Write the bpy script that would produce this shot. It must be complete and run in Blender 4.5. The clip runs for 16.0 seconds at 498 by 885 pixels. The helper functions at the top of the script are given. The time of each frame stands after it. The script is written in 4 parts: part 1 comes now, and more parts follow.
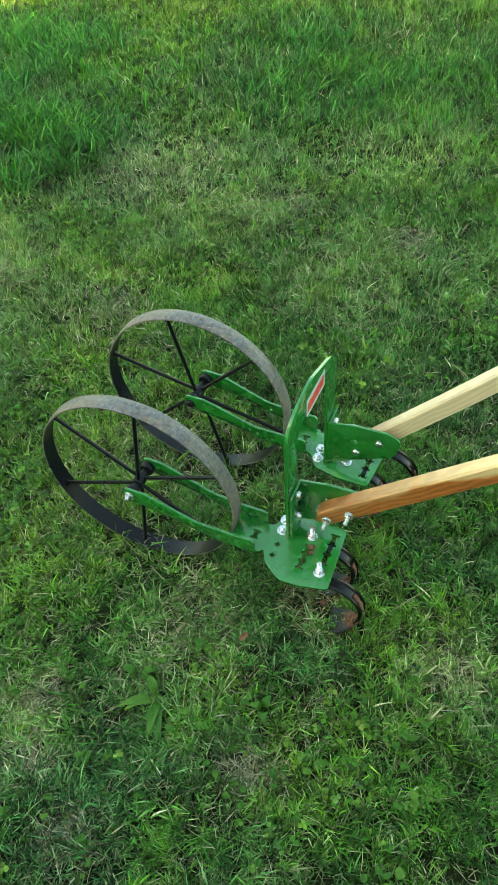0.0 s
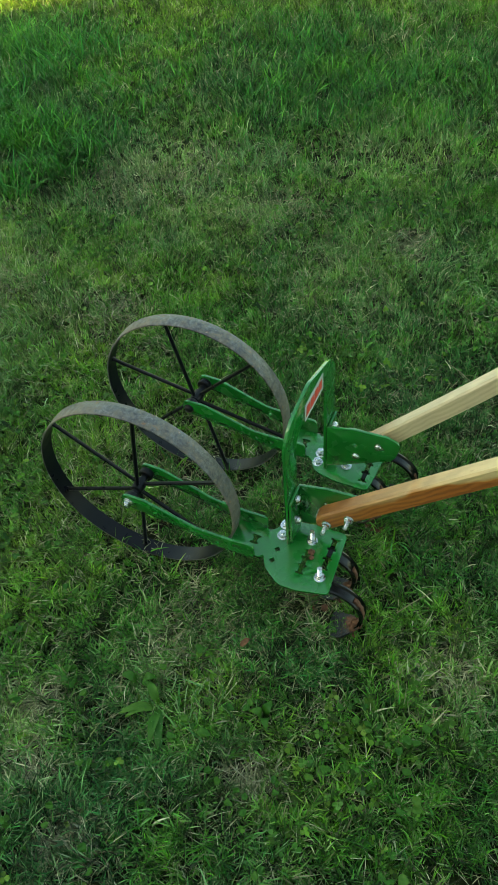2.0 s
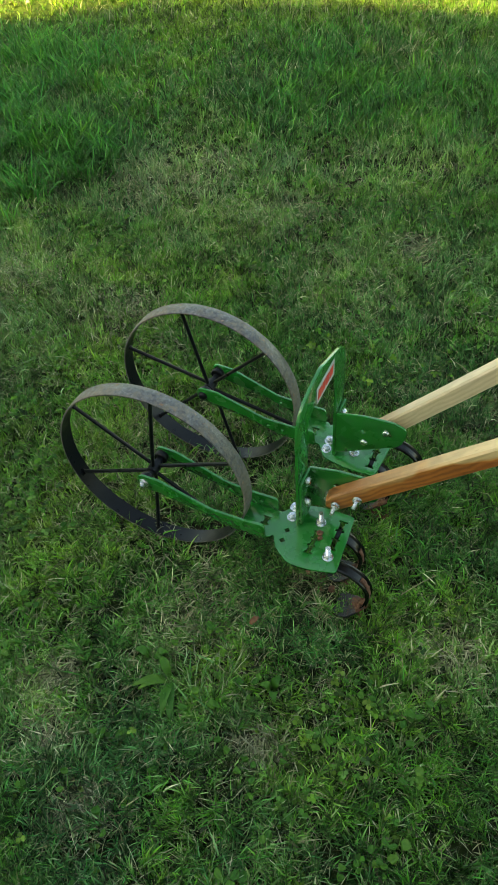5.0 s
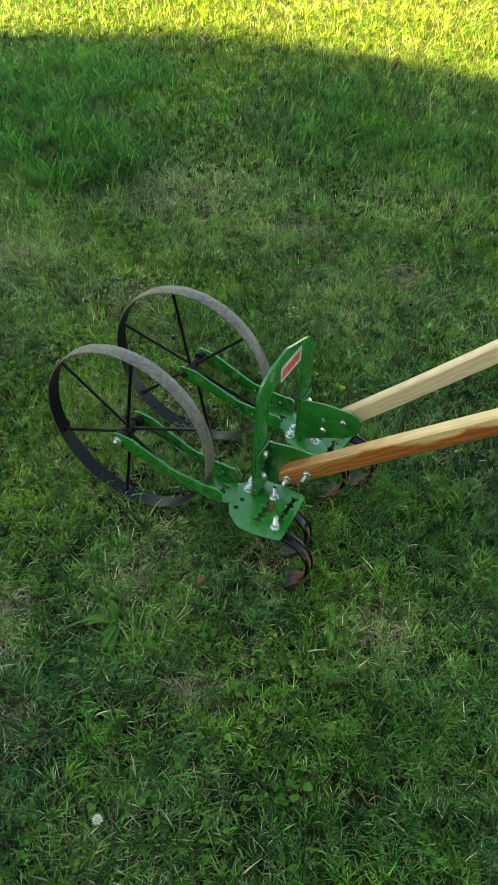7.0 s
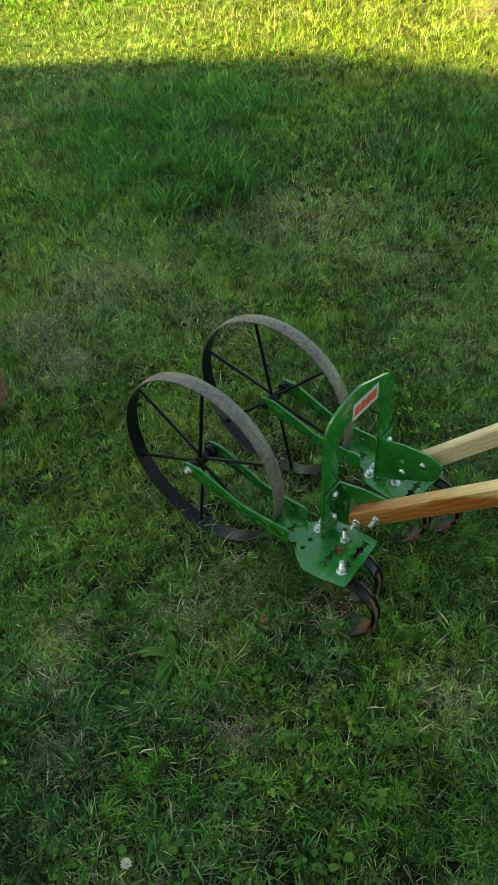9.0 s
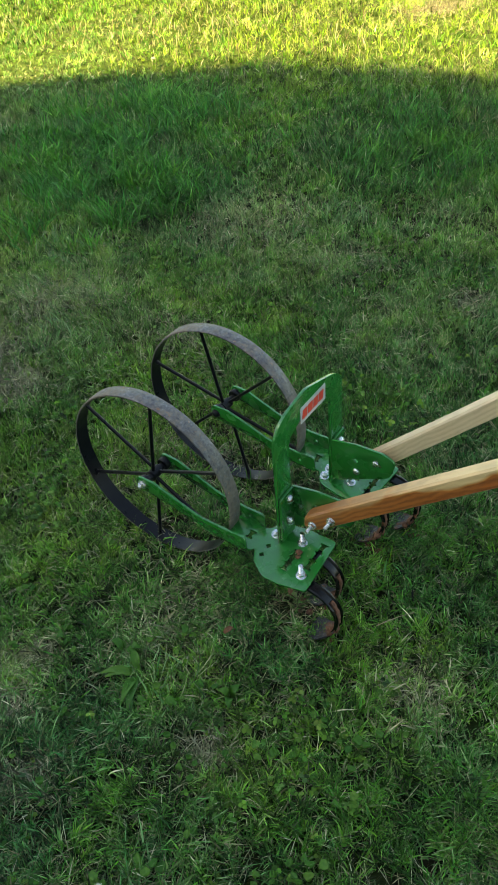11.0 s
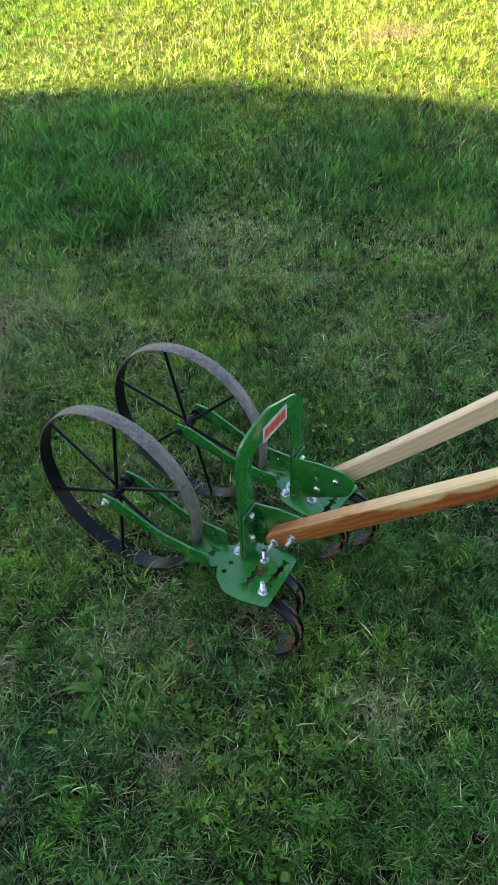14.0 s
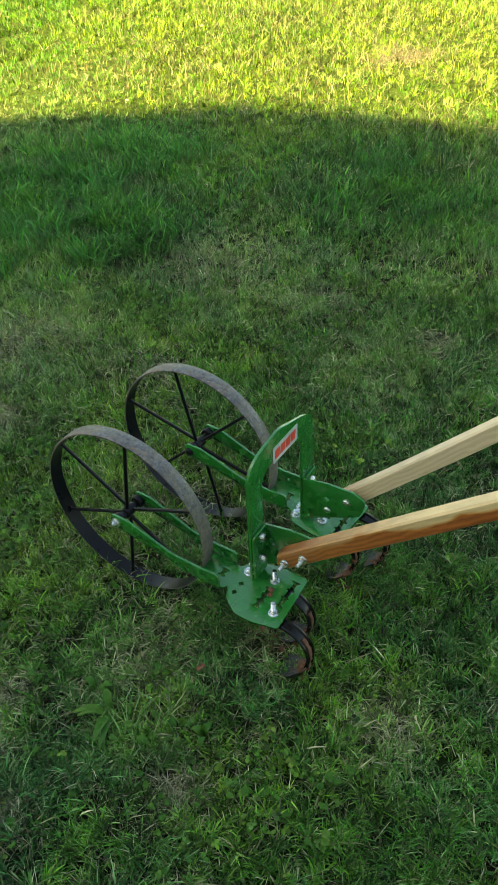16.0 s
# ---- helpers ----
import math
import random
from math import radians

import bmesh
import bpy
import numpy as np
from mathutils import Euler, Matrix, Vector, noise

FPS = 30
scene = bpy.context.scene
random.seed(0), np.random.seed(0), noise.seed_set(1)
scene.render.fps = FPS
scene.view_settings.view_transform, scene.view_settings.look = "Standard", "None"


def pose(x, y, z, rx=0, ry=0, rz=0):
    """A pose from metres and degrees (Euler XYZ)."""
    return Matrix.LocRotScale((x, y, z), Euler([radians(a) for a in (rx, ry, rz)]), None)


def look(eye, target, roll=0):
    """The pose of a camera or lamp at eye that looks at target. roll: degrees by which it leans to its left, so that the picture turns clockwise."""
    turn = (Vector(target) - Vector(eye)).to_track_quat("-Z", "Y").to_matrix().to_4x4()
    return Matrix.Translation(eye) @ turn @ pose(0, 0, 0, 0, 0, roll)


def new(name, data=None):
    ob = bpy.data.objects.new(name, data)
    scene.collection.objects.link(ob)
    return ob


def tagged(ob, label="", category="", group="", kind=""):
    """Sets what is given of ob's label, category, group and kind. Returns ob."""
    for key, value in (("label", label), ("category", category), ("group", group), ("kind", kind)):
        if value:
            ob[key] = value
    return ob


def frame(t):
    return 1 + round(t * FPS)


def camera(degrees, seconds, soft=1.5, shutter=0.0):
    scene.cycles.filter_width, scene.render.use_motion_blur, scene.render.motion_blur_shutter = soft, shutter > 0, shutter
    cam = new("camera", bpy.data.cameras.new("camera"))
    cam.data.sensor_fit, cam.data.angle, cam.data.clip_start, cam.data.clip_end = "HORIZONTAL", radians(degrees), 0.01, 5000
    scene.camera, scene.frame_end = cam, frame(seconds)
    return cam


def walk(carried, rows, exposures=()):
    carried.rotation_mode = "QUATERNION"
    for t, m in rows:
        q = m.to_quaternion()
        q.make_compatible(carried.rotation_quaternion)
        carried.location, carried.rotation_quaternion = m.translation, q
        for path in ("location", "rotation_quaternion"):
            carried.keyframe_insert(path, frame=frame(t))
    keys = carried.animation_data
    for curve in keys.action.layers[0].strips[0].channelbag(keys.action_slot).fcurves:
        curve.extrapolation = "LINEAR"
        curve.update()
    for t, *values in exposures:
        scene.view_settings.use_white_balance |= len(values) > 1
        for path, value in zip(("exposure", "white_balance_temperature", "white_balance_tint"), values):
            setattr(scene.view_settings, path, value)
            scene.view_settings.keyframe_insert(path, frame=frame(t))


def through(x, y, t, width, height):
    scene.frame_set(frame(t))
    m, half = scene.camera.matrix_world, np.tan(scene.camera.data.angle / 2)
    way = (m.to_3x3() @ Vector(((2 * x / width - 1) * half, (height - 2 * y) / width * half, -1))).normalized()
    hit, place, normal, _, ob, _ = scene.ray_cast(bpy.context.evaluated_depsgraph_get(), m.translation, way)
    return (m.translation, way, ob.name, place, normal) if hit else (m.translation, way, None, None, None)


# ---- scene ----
cam = camera(33.4, 16.0, soft=1.55)
PATH = [
    (0, (0.599, -0.717, 1.325), (-0.008, 0.437, -0.192), -4.8),
    (0.5, (0.6, -0.72, 1.323), (-0.008, 0.434, -0.193), -4.9),
    (1, (0.603, -0.721, 1.324), (-0.011, 0.431, -0.191), -5.2),
    (1.5, (0.608, -0.719, 1.326), (-0.007, 0.437, -0.185), -5.4),
    (2, (0.604, -0.709, 1.322), (-0.013, 0.447, -0.189), -5.6),
    (2.5, (0.605, -0.706, 1.324), (-0.014, 0.451, -0.185), -5.9),
    (3, (0.606, -0.702, 1.319), (-0.012, 0.453, -0.193), -6.1),
    (3.5, (0.607, -0.705, 1.318), (-0.014, 0.448, -0.194), -6.1),
    (4, (0.61, -0.708, 1.32), (-0.018, 0.446, -0.188), -6.3),
    (4.2, (0.609, -0.713, 1.325), (-0.018, 0.443, -0.182), -6.3),
    (6.3, (0.673, -0.985, 1.332), (0.044, 0.261, -0.101), 1.1),
    (6.5, (0.69, -1.003, 1.343), (0.059, 0.249, -0.082), 1.8),
    (7, (0.76, -0.922, 1.334), (0.095, 0.327, -0.079), 2.6),
    (7.5, (0.834, -0.828, 1.31), (0.055, 0.366, -0.092), 1.7),
    (8, (0.835, -0.807, 1.305), (-0.079, 0.296, -0.091), -1.8),
    (8.5, (0.818, -0.808, 1.316), (-0.124, 0.282, -0.072), -2.2),
    (9, (0.823, -0.803, 1.316), (-0.128, 0.289, -0.064), -3.3),
    (9.5, (0.842, -0.78, 1.312), (-0.106, 0.315, -0.066), -5.5),
    (9.7, (0.855, -0.771, 1.311), (-0.091, 0.327, -0.066), -6.6),
    (11.8, (0.851, -0.769, 1.303), (-0.045, 0.385, -0.062), -5.0),
    (12, (0.849, -0.773, 1.311), (-0.049, 0.38, -0.054), -5.2),
    (12.5, (0.831, -0.787, 1.322), (-0.08, 0.364, -0.035), -4.6),
    (13, (0.837, -0.765, 1.316), (-0.039, 0.413, -0.043), -3.4),
    (13.5, (0.857, -0.777, 1.323), (0.01, 0.426, -0.032), -3.1),
    (14, (0.856, -0.783, 1.332), (0.015, 0.428, -0.02), -2.7),
    (14.5, (0.839, -0.788, 1.334), (-0.029, 0.426, 0.003), -2.2),
    (15, (0.845, -0.786, 1.333), (-0.029, 0.434, 0.011), -2.2),
    (15.5, (0.865, -0.783, 1.333), (-0.003, 0.448, 0.017), -2.9),
    (16, (0.854, -0.784, 1.332), (-0.022, 0.443, 0.017), -3.2),
]
EXPOSURES = [(0.0, 3.6, 10400, -13), (0.2, 3.06, 10400, -14), (0.4, 2.63, 10200, -18), (1.0, 2.70, 10200, -19), (2.0, 2.90, 10200, -17), (3.5, 2.87, 10200, -13), (4.2, 2.90, 10300, -10), (7.0, 2.97, 10200, -5), (8.0, 2.96, 10200, -5), (8.6, 2.97, 10300, -6), (8.9, 2.68, 10600, -9), (9.2, 2.50, 10800, -10), (9.7, 2.55, 10800, -11), (11.8, 2.86, 7600, 9), (14.0, 2.84, 7600, 10), (14.8, 2.78, 8400, 6), (15.4, 2.74, 9000, 0), (16.0, 2.78, 9300, -3)]
walk(cam, [(t, look(eye, target, roll)) for t, eye, target, roll in PATH], EXPOSURES)

# ---- world, sun, exposure ----
SUN_EL = radians(38.0)
SUN_WAY = Vector((0.40, 0.917, 0)).normalized()      # horizontal way in which the light travels
world = bpy.data.worlds.new("sky")
scene.world = world
world.use_nodes = True
wn = world.node_tree
wn.nodes.clear()
sky = wn.nodes.new("ShaderNodeTexSky")
sky.sky_type = "NISHITA"
sky.sun_disc = False
sky.sun_elevation = SUN_EL
sky.sun_rotation = math.atan2(-SUN_WAY.x, -SUN_WAY.y)
sky.dust_density = 1.5
bg = wn.nodes.new("ShaderNodeBackground")
bg.inputs["Strength"].default_value = 0.08
wo = wn.nodes.new("ShaderNodeOutputWorld")
wn.links.new(sky.outputs[0], bg.inputs[0])
wn.links.new(bg.outputs[0], wo.inputs[0])

sun = new("sun", bpy.data.lights.new("sun", "SUN"))
sun.data.energy = 4.85
sun.data.angle = radians(0.75)
sun.data.color = (1.0, 0.73, 0.35)
sun.matrix_world = look((0, 0, 0), SUN_WAY * math.cos(SUN_EL) + Vector((0, 0, -math.sin(SUN_EL)))) 

# ---- materials ----


class Nodes:
    """A small builder of node materials."""

    def __init__(self, name):
        self.m = bpy.data.materials.new(name)
        self.m.use_nodes = True
        self.t = self.m.node_tree
        self.t.nodes.clear()
        self.out = self.add("ShaderNodeOutputMaterial")

    def add(self, kind, **sets):
        n = self.t.nodes.new(kind)
        for k, v in sets.items():
            setattr(n, k, v)
        return n

    def put(self, sock, v):
        if hasattr(v, "is_linked"):
            self.t.links.new(v, sock)
        else:
            sock.default_value = v

    def noise(self, scale, detail=3.0, rough=0.55, vec=None):
        n = self.add("ShaderNodeTexNoise")
        n.inputs["Scale"].default_value = scale
        n.inputs["Detail"].default_value = detail
        n.inputs["Roughness"].default_value = rough
        if vec is not None:
            self.t.links.new(vec, n.inputs["Vector"])
        return n.outputs["Fac"]

    def coord(self, which="Object", scale=None, rot=None):
        c = self.add("ShaderNodeTexCoord").outputs[which]
        if scale is None:
            return c
        mp = self.add("ShaderNodeMapping")
        self.t.links.new(c, mp.inputs[0])
        mp.inputs["Scale"].default_value = scale
        if rot:
            mp.inputs["Rotation"].default_value = rot
        return mp.outputs[0]

    def place(self, scale=None):
        c = self.add("ShaderNodeNewGeometry").outputs["Position"]
        if scale is None:
            return c
        mp = self.add("ShaderNodeMapping")
        self.t.links.new(c, mp.inputs[0])
        mp.inputs["Scale"].default_value = scale
        return mp.outputs[0]

    def island(self):
        return self.add("ShaderNodeNewGeometry").outputs["Random Per Island"]

    def ramp(self, fac, stops):
        r = self.add("ShaderNodeValToRGB")
        e = r.color_ramp.elements
        while len(e) < len(stops):
            e.new(0.5)
        for el, (p, c) in zip(e, stops):
            el.position = p
            el.color = (*c, 1) if len(c) == 3 else c
        self.put(r.inputs[0], fac)
        return r.outputs[0]

    def grey(self, fac, a, b, lo=0.0, hi=1.0):
        n = self.add("ShaderNodeMapRange")
        self.put(n.inputs["Value"], fac)
        for k, v in (("From Min", a), ("From Max", b), ("To Min", lo), ("To Max", hi)):
            n.inputs[k].default_value = v
        return n.outputs[0]

    def mix(self, fac, a, b, mode="MIX"):
        n = self.add("ShaderNodeMix", data_type="RGBA", blend_type=mode)
        self.put(n.inputs[0], fac)
        for sock, v in ((n.inputs[6], a), (n.inputs[7], b)):
            self.put(sock, (*v, 1) if isinstance(v, tuple) and len(v) == 3 else v)
        return n.outputs[2]

    def math(self, op, a, b=0.0):
        n = self.add("ShaderNodeMath", operation=op)
        self.put(n.inputs[0], a)
        self.put(n.inputs[1], b)
        return n.outputs[0]

    def bump(self, height, strength, dist):
        n = self.add("ShaderNodeBump")
        n.inputs["Strength"].default_value = strength
        n.inputs["Distance"].default_value = dist
        self.put(n.inputs["Height"], height)
        return n.outputs[0]

    def surface(self, color, rough=0.5, metal=0.0, normal=None, spec=0.5, coat=0.0):
        b = self.add("ShaderNodeBsdfPrincipled")
        self.put(b.inputs["Base Color"], (*color, 1) if isinstance(color, tuple) else color)
        self.put(b.inputs["Roughness"], rough)
        self.put(b.inputs["Metallic"], metal)
        b.inputs["Specular IOR Level"].default_value = spec
        b.inputs["Coat Weight"].default_value = coat
        if normal is not None:
            self.put(b.inputs["Normal"], normal)
        self.t.links.new(b.outputs[0], self.out.inputs[0])
        return b

    def thin(self, color, through=0.35, rough=0.5, glow=1.15):
        """A leaf: it reflects, and lets part of the light through."""
        b = self.add("ShaderNodeBsdfPrincipled")
        self.put(b.inputs["Base Color"], color)
        b.inputs["Roughness"].default_value = rough
        b.inputs["Specular IOR Level"].default_value = 0.2
        tr = self.add("ShaderNodeBsdfTranslucent")
        warm = self.mix(1.0, color, (glow, glow, 0.55), "MULTIPLY")
        self.t.links.new(warm, tr.inputs[0])
        mx = self.add("ShaderNodeMixShader")
        mx.inputs[0].default_value = through
        self.t.links.new(b.outputs[0], mx.inputs[1])
        self.t.links.new(tr.outputs[0], mx.inputs[2])
        self.t.links.new(mx.outputs[0], self.out.inputs[0])


def make_paint():
    n = Nodes("green_enamel")
    v = n.coord("Object")
    base = n.ramp(n.noise(9, 3, vec=v), [(0.3, (0.005, 0.128, 0.019)), (0.7, (0.008, 0.165, 0.030))])
    dust = n.grey(n.noise(45, 5, 0.65, v), 0.60, 0.80, 0, 0.25)
    col = n.mix(dust, base, (0.08, 0.18, 0.06))
    scuff = n.grey(n.noise(160, 3, 0.6, n.coord("Object", (1, 1, 0.35))), 0.70, 0.78, 0, 0.5)
    col = n.mix(scuff, col, (0.05, 0.08, 0.05))
    rough = n.grey(n.noise(30, 4, vec=v), 0.3, 0.7, 0.17, 0.34)
    n.surface(col, rough, 0, n.bump(n.noise(420, 2, vec=v), 0.10, 0.0006), coat=0.75)
    return n.m


def make_tread():
    n = Nodes("worn_rim_steel")
    v = n.coord("Object")
    steel = n.ramp(n.noise(95, 8, 0.78, v), [(0.32, (0.036, 0.036, 0.042)), (0.46, (0.082, 0.083, 0.090)), (0.58, (0.140, 0.140, 0.144)), (0.72, (0.32, 0.31, 0.29))])
    dust = n.ramp(n.noise(70, 6, 0.7, v), [(0.32, (0.088, 0.076, 0.066)), (0.52, (0.155, 0.134, 0.112)), (0.72, (0.235, 0.200, 0.165))])
    soil = n.grey(n.math("ADD", n.math("MULTIPLY", n.noise(9, 3, 0.5, v), 0.42), n.math("MULTIPLY", n.noise(85, 6, 0.75, v), 0.58)), 0.46, 0.56)
    col = n.mix(soil, steel, dust)
    rust = n.grey(n.noise(75, 4, 0.6, v), 0.63, 0.70)
    col = n.mix(n.math("MULTIPLY", rust, 0.7), col, (0.26, 0.125, 0.055))
    chip = n.grey(n.noise(150, 3, 0.6, v), 0.68, 0.73)
    col = n.mix(n.math("MULTIPLY", chip, 0.7), col, (0.42, 0.40, 0.37))
    n.surface(col, n.grey(soil, 0.0, 1.0, 0.38, 0.75), n.grey(soil, 0.0, 1.0, 0.35, 0.05), n.bump(n.noise(120, 5, vec=v), 0.35, 0.001))
    return n.m


def make_black(name="black_enamel", base=0.0036, rough=(0.24, 0.44)):
    n = Nodes(name)
    v = n.coord("Object")
    # black paint; the blue in its base colour stands in for reflected sky
    col = n.ramp(n.noise(24, 5, 0.65, v), [(0.35, (base, base * 1.15, base * 1.9)), (0.66, (base * 1.5, base * 1.7, base * 2.7)), (0.80, (base * 2.2, base * 2.0, base * 2.4)), (0.90, (0.03, 0.023, 0.018))])
    n.surface(col, n.grey(n.noise(40, 4, vec=v), 0.3, 0.7, *rough), 0, n.bump(n.noise(200, 3, vec=v), 0.10, 0.0006), spec=0.20)
    return n.m


def make_zinc():
    n = Nodes("zinc_plate")
    v = n.coord("Object")
    col = n.ramp(n.noise(180, 3, vec=v), [(0.3, (0.52, 0.54, 0.57)), (0.7, (0.74, 0.76, 0.79))])
    n.surface(col, n.grey(n.noise(120, 3, vec=v), 0.3, 0.7, 0.16, 0.34), 1.0)
    return n.m


def make_tine():
    n = Nodes("cultivator_tine_steel")
    v = n.coord("Object")
    sep = n.add("ShaderNodeSeparateXYZ")
    n.t.links.new(v, sep.inputs[0])
    mud = n.math("ADD", n.noise(38, 5, 0.65, v), n.grey(sep.outputs[2], 0.01, 0.10, 0.07, -0.10))
    col = n.mix(n.grey(mud, 0.55, 0.63), (0.004, 0.004, 0.005), (0.21, 0.085, 0.042))
    n.surface(col, n.grey(mud, 0.52, 0.62, 0.20, 0.85), 0.0, n.bump(mud, 0.4, 0.003), spec=0.28)
    return n.m


def make_shovel():
    n = Nodes("bare_shovel_steel")
    v = n.coord("Object")
    sep = n.add("ShaderNodeSeparateXYZ")
    n.t.links.new(v, sep.inputs[0])
    mud = n.math("ADD", n.noise(42, 6, 0.7, v), n.grey(sep.outputs[2], 0.008, 0.032, -0.11, 0.12))
    steel = n.ramp(n.noise(60, 5, 0.7, v), [(0.35, (0.005, 0.006, 0.010)), (0.65, (0.018, 0.020, 0.030))])
    clay = n.ramp(n.noise(120, 4, 0.6, v), [(0.35, (0.060, 0.026, 0.016)), (0.65, (0.17, 0.072, 0.040))])
    n.surface(n.mix(n.grey(mud, 0.49, 0.57), steel, clay), n.grey(mud, 0.48, 0.6, 0.3, 0.9), 0.1, n.bump(mud, 0.8, 0.006))
    return n.m


def make_wood(name, split, slope, wave, heart, sap, tip):
    """Boards whose length is local x and height local z: heartwood below the split line, sapwood above it."""
    n = Nodes(name)
    sep = n.add("ShaderNodeSeparateXYZ")
    n.t.links.new(n.coord("Object"), sep.inputs[0])
    x, z = sep.outputs[0], sep.outputs[2]
    wander = n.noise(3.2, 3, 0.5, n.coord("Object", (2.2, 0.4, 0.4)))
    line = n.math("ADD", n.math("MULTIPLY", n.math("SUBTRACT", wander, 0.5), wave), n.math("ADD", n.math("MULTIPLY", x, slope), split))
    edge = n.grey(n.math("SUBTRACT", z, line), -0.010, 0.010)
    grain = n.noise(30, 6, 0.65, n.coord("Object", (0.9, 9, 9)))
    rings = n.add("ShaderNodeTexWave", wave_type="BANDS", bands_direction="Z")
    n.t.links.new(n.coord("Object", (0.5, 1, 1)), rings.inputs[0])
    for k, v in (("Scale", 34.0), ("Distortion", 7.0), ("Detail", 3.0), ("Detail Scale", 0.9)):
        rings.inputs[k].default_value = v
    streak = n.math("ADD", n.math("MULTIPLY", grain, 0.7), n.math("MULTIPLY", rings.outputs[1], 0.3))
    h = n.ramp(streak, [(0.3, tuple(c * 0.62 for c in heart)), (0.5, heart), (0.72, tuple(c * 1.35 for c in heart))])
    s = n.ramp(streak, [(0.25, tuple(c * 0.86 for c in sap)), (0.5, sap), (0.75, tuple(min(0.8, c * 1.12) for c in sap))])
    mid = n.ramp(streak, [(0.3, (0.38, 0.13, 0.030)), (0.7, (0.52, 0.23, 0.062))])
    col = n.mix(n.grey(edge, 0.40, 0.47), h, mid)
    col = n.mix(n.grey(edge, 0.47, 0.72), col, s)
    end = n.grey(n.math("ADD", x, n.math("MULTIPLY", wander, 0.10)), tip[0], tip[1], 1, 0)
    col = n.mix(n.math("MULTIPLY", end, tip[2]), col, n.ramp(streak, [(0.3, (0.22, 0.068, 0.016)), (0.7, (0.39, 0.150, 0.040))]))
    spots = n.grey(n.noise(55, 3, 0.5, n.coord("Object", (0.5, 1, 1))), 0.72, 0.78, 0, 0.35)
    col = n.mix(spots, col, (0.20, 0.10, 0.04))
    n.surface(col, n.grey(grain, 0.3, 0.7, 0.42, 0.6), 0, n.bump(streak, 0.12, 0.0008))
    return n.m


def make_plain(name, colors, scale=60, rough=0.6, bump=0.2, metal=0.0):
    n = Nodes(name)
    v = n.coord("Object")
    f = n.noise(scale, 4, 0.6, v)
    n.surface(n.ramp(f, [(0.3, colors[0]), (0.7, colors[1])]), rough, metal, n.bump(f, bump, 0.002))
    return n.m


def make_soil():
    n = Nodes("lawn_soil")
    p = n.place()
    fine = n.noise(90, 6, 0.7, p)
    wide = n.noise(2.3, 4, 0.6, p)
    # soil and moss are near-black: shade between the tufts is put into their colour
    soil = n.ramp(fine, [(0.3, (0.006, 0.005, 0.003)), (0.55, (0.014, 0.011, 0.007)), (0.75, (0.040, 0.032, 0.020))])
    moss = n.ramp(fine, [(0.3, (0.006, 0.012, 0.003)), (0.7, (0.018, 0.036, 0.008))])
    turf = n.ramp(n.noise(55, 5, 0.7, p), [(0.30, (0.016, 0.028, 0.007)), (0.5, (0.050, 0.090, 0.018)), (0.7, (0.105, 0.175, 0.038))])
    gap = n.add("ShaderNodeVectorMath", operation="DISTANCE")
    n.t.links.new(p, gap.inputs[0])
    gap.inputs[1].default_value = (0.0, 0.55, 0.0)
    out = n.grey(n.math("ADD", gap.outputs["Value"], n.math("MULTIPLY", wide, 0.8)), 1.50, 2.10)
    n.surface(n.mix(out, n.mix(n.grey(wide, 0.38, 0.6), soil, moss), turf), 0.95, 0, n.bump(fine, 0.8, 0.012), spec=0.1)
    return n.m


def make_blade(name, green, straw, through=0.32, gloss=0.5):
    """Grass: attribute 'age' goes from fresh to straw, 'tone' is the hue of the tuft, 'pallor' how pale the plant is, and each blade has its own shade."""
    n = Nodes(name)
    age = n.add("ShaderNodeAttribute", attribute_name="age").outputs["Fac"]
    tone = n.add("ShaderNodeAttribute", attribute_name="tone").outputs["Fac"]
    pallor = n.add("ShaderNodeAttribute", attribute_name="pallor").outputs["Fac"]
    isl = n.island()
    fresh = n.ramp(tone, [(0.0, green[0]), (0.4, green[1]), (0.75, green[2]), (1.0, green[3])])
    shade = n.ramp(isl, [(0.0, (0.40, 0.42, 0.40)), (0.35, (0.86, 0.87, 0.86)), (0.8, (1.20, 1.18, 1.17)), (1.0, (1.6, 1.55, 1.55))])
    fresh = n.mix(1.0, fresh, shade, "MULTIPLY")
    dry = n.ramp(isl, [(0.0, straw[0]), (0.5, straw[1]), (1.0, straw[2])])
    own = n.ramp(pallor, [(0.0, (0.08, 0.09, 0.09)), (0.28, (0.46, 0.48, 0.48)), (0.50, (1.12, 1.12, 1.12)), (0.75, (1.65, 1.60, 1.62)), (1.0, (2.3, 2.2, 2.2))])
    n.thin(n.mix(1.0, n.mix(age, fresh, dry), own, "MULTIPLY"), through, gloss)
    return n.m


def make_weed():
    n = Nodes("weed_leaf")
    v = n.coord("Object")
    own = n.add("ShaderNodeObjectInfo").outputs["Random"]
    ribs = n.noise(60, 3, 0.5, n.coord("Object", (0.15, 3, 1)))
    base = n.ramp(own, [(0.0, (0.026, 0.105, 0.015)), (0.5, (0.042, 0.140, 0.019)), (1.0, (0.070, 0.170, 0.026))])
    n.thin(n.mix(n.grey(ribs, 0.4, 0.65, 0, 0.5), base, n.mix(1.0, base, (1.5, 1.35, 1.3), "MULTIPLY")), 0.28, 0.4)
    return n.m


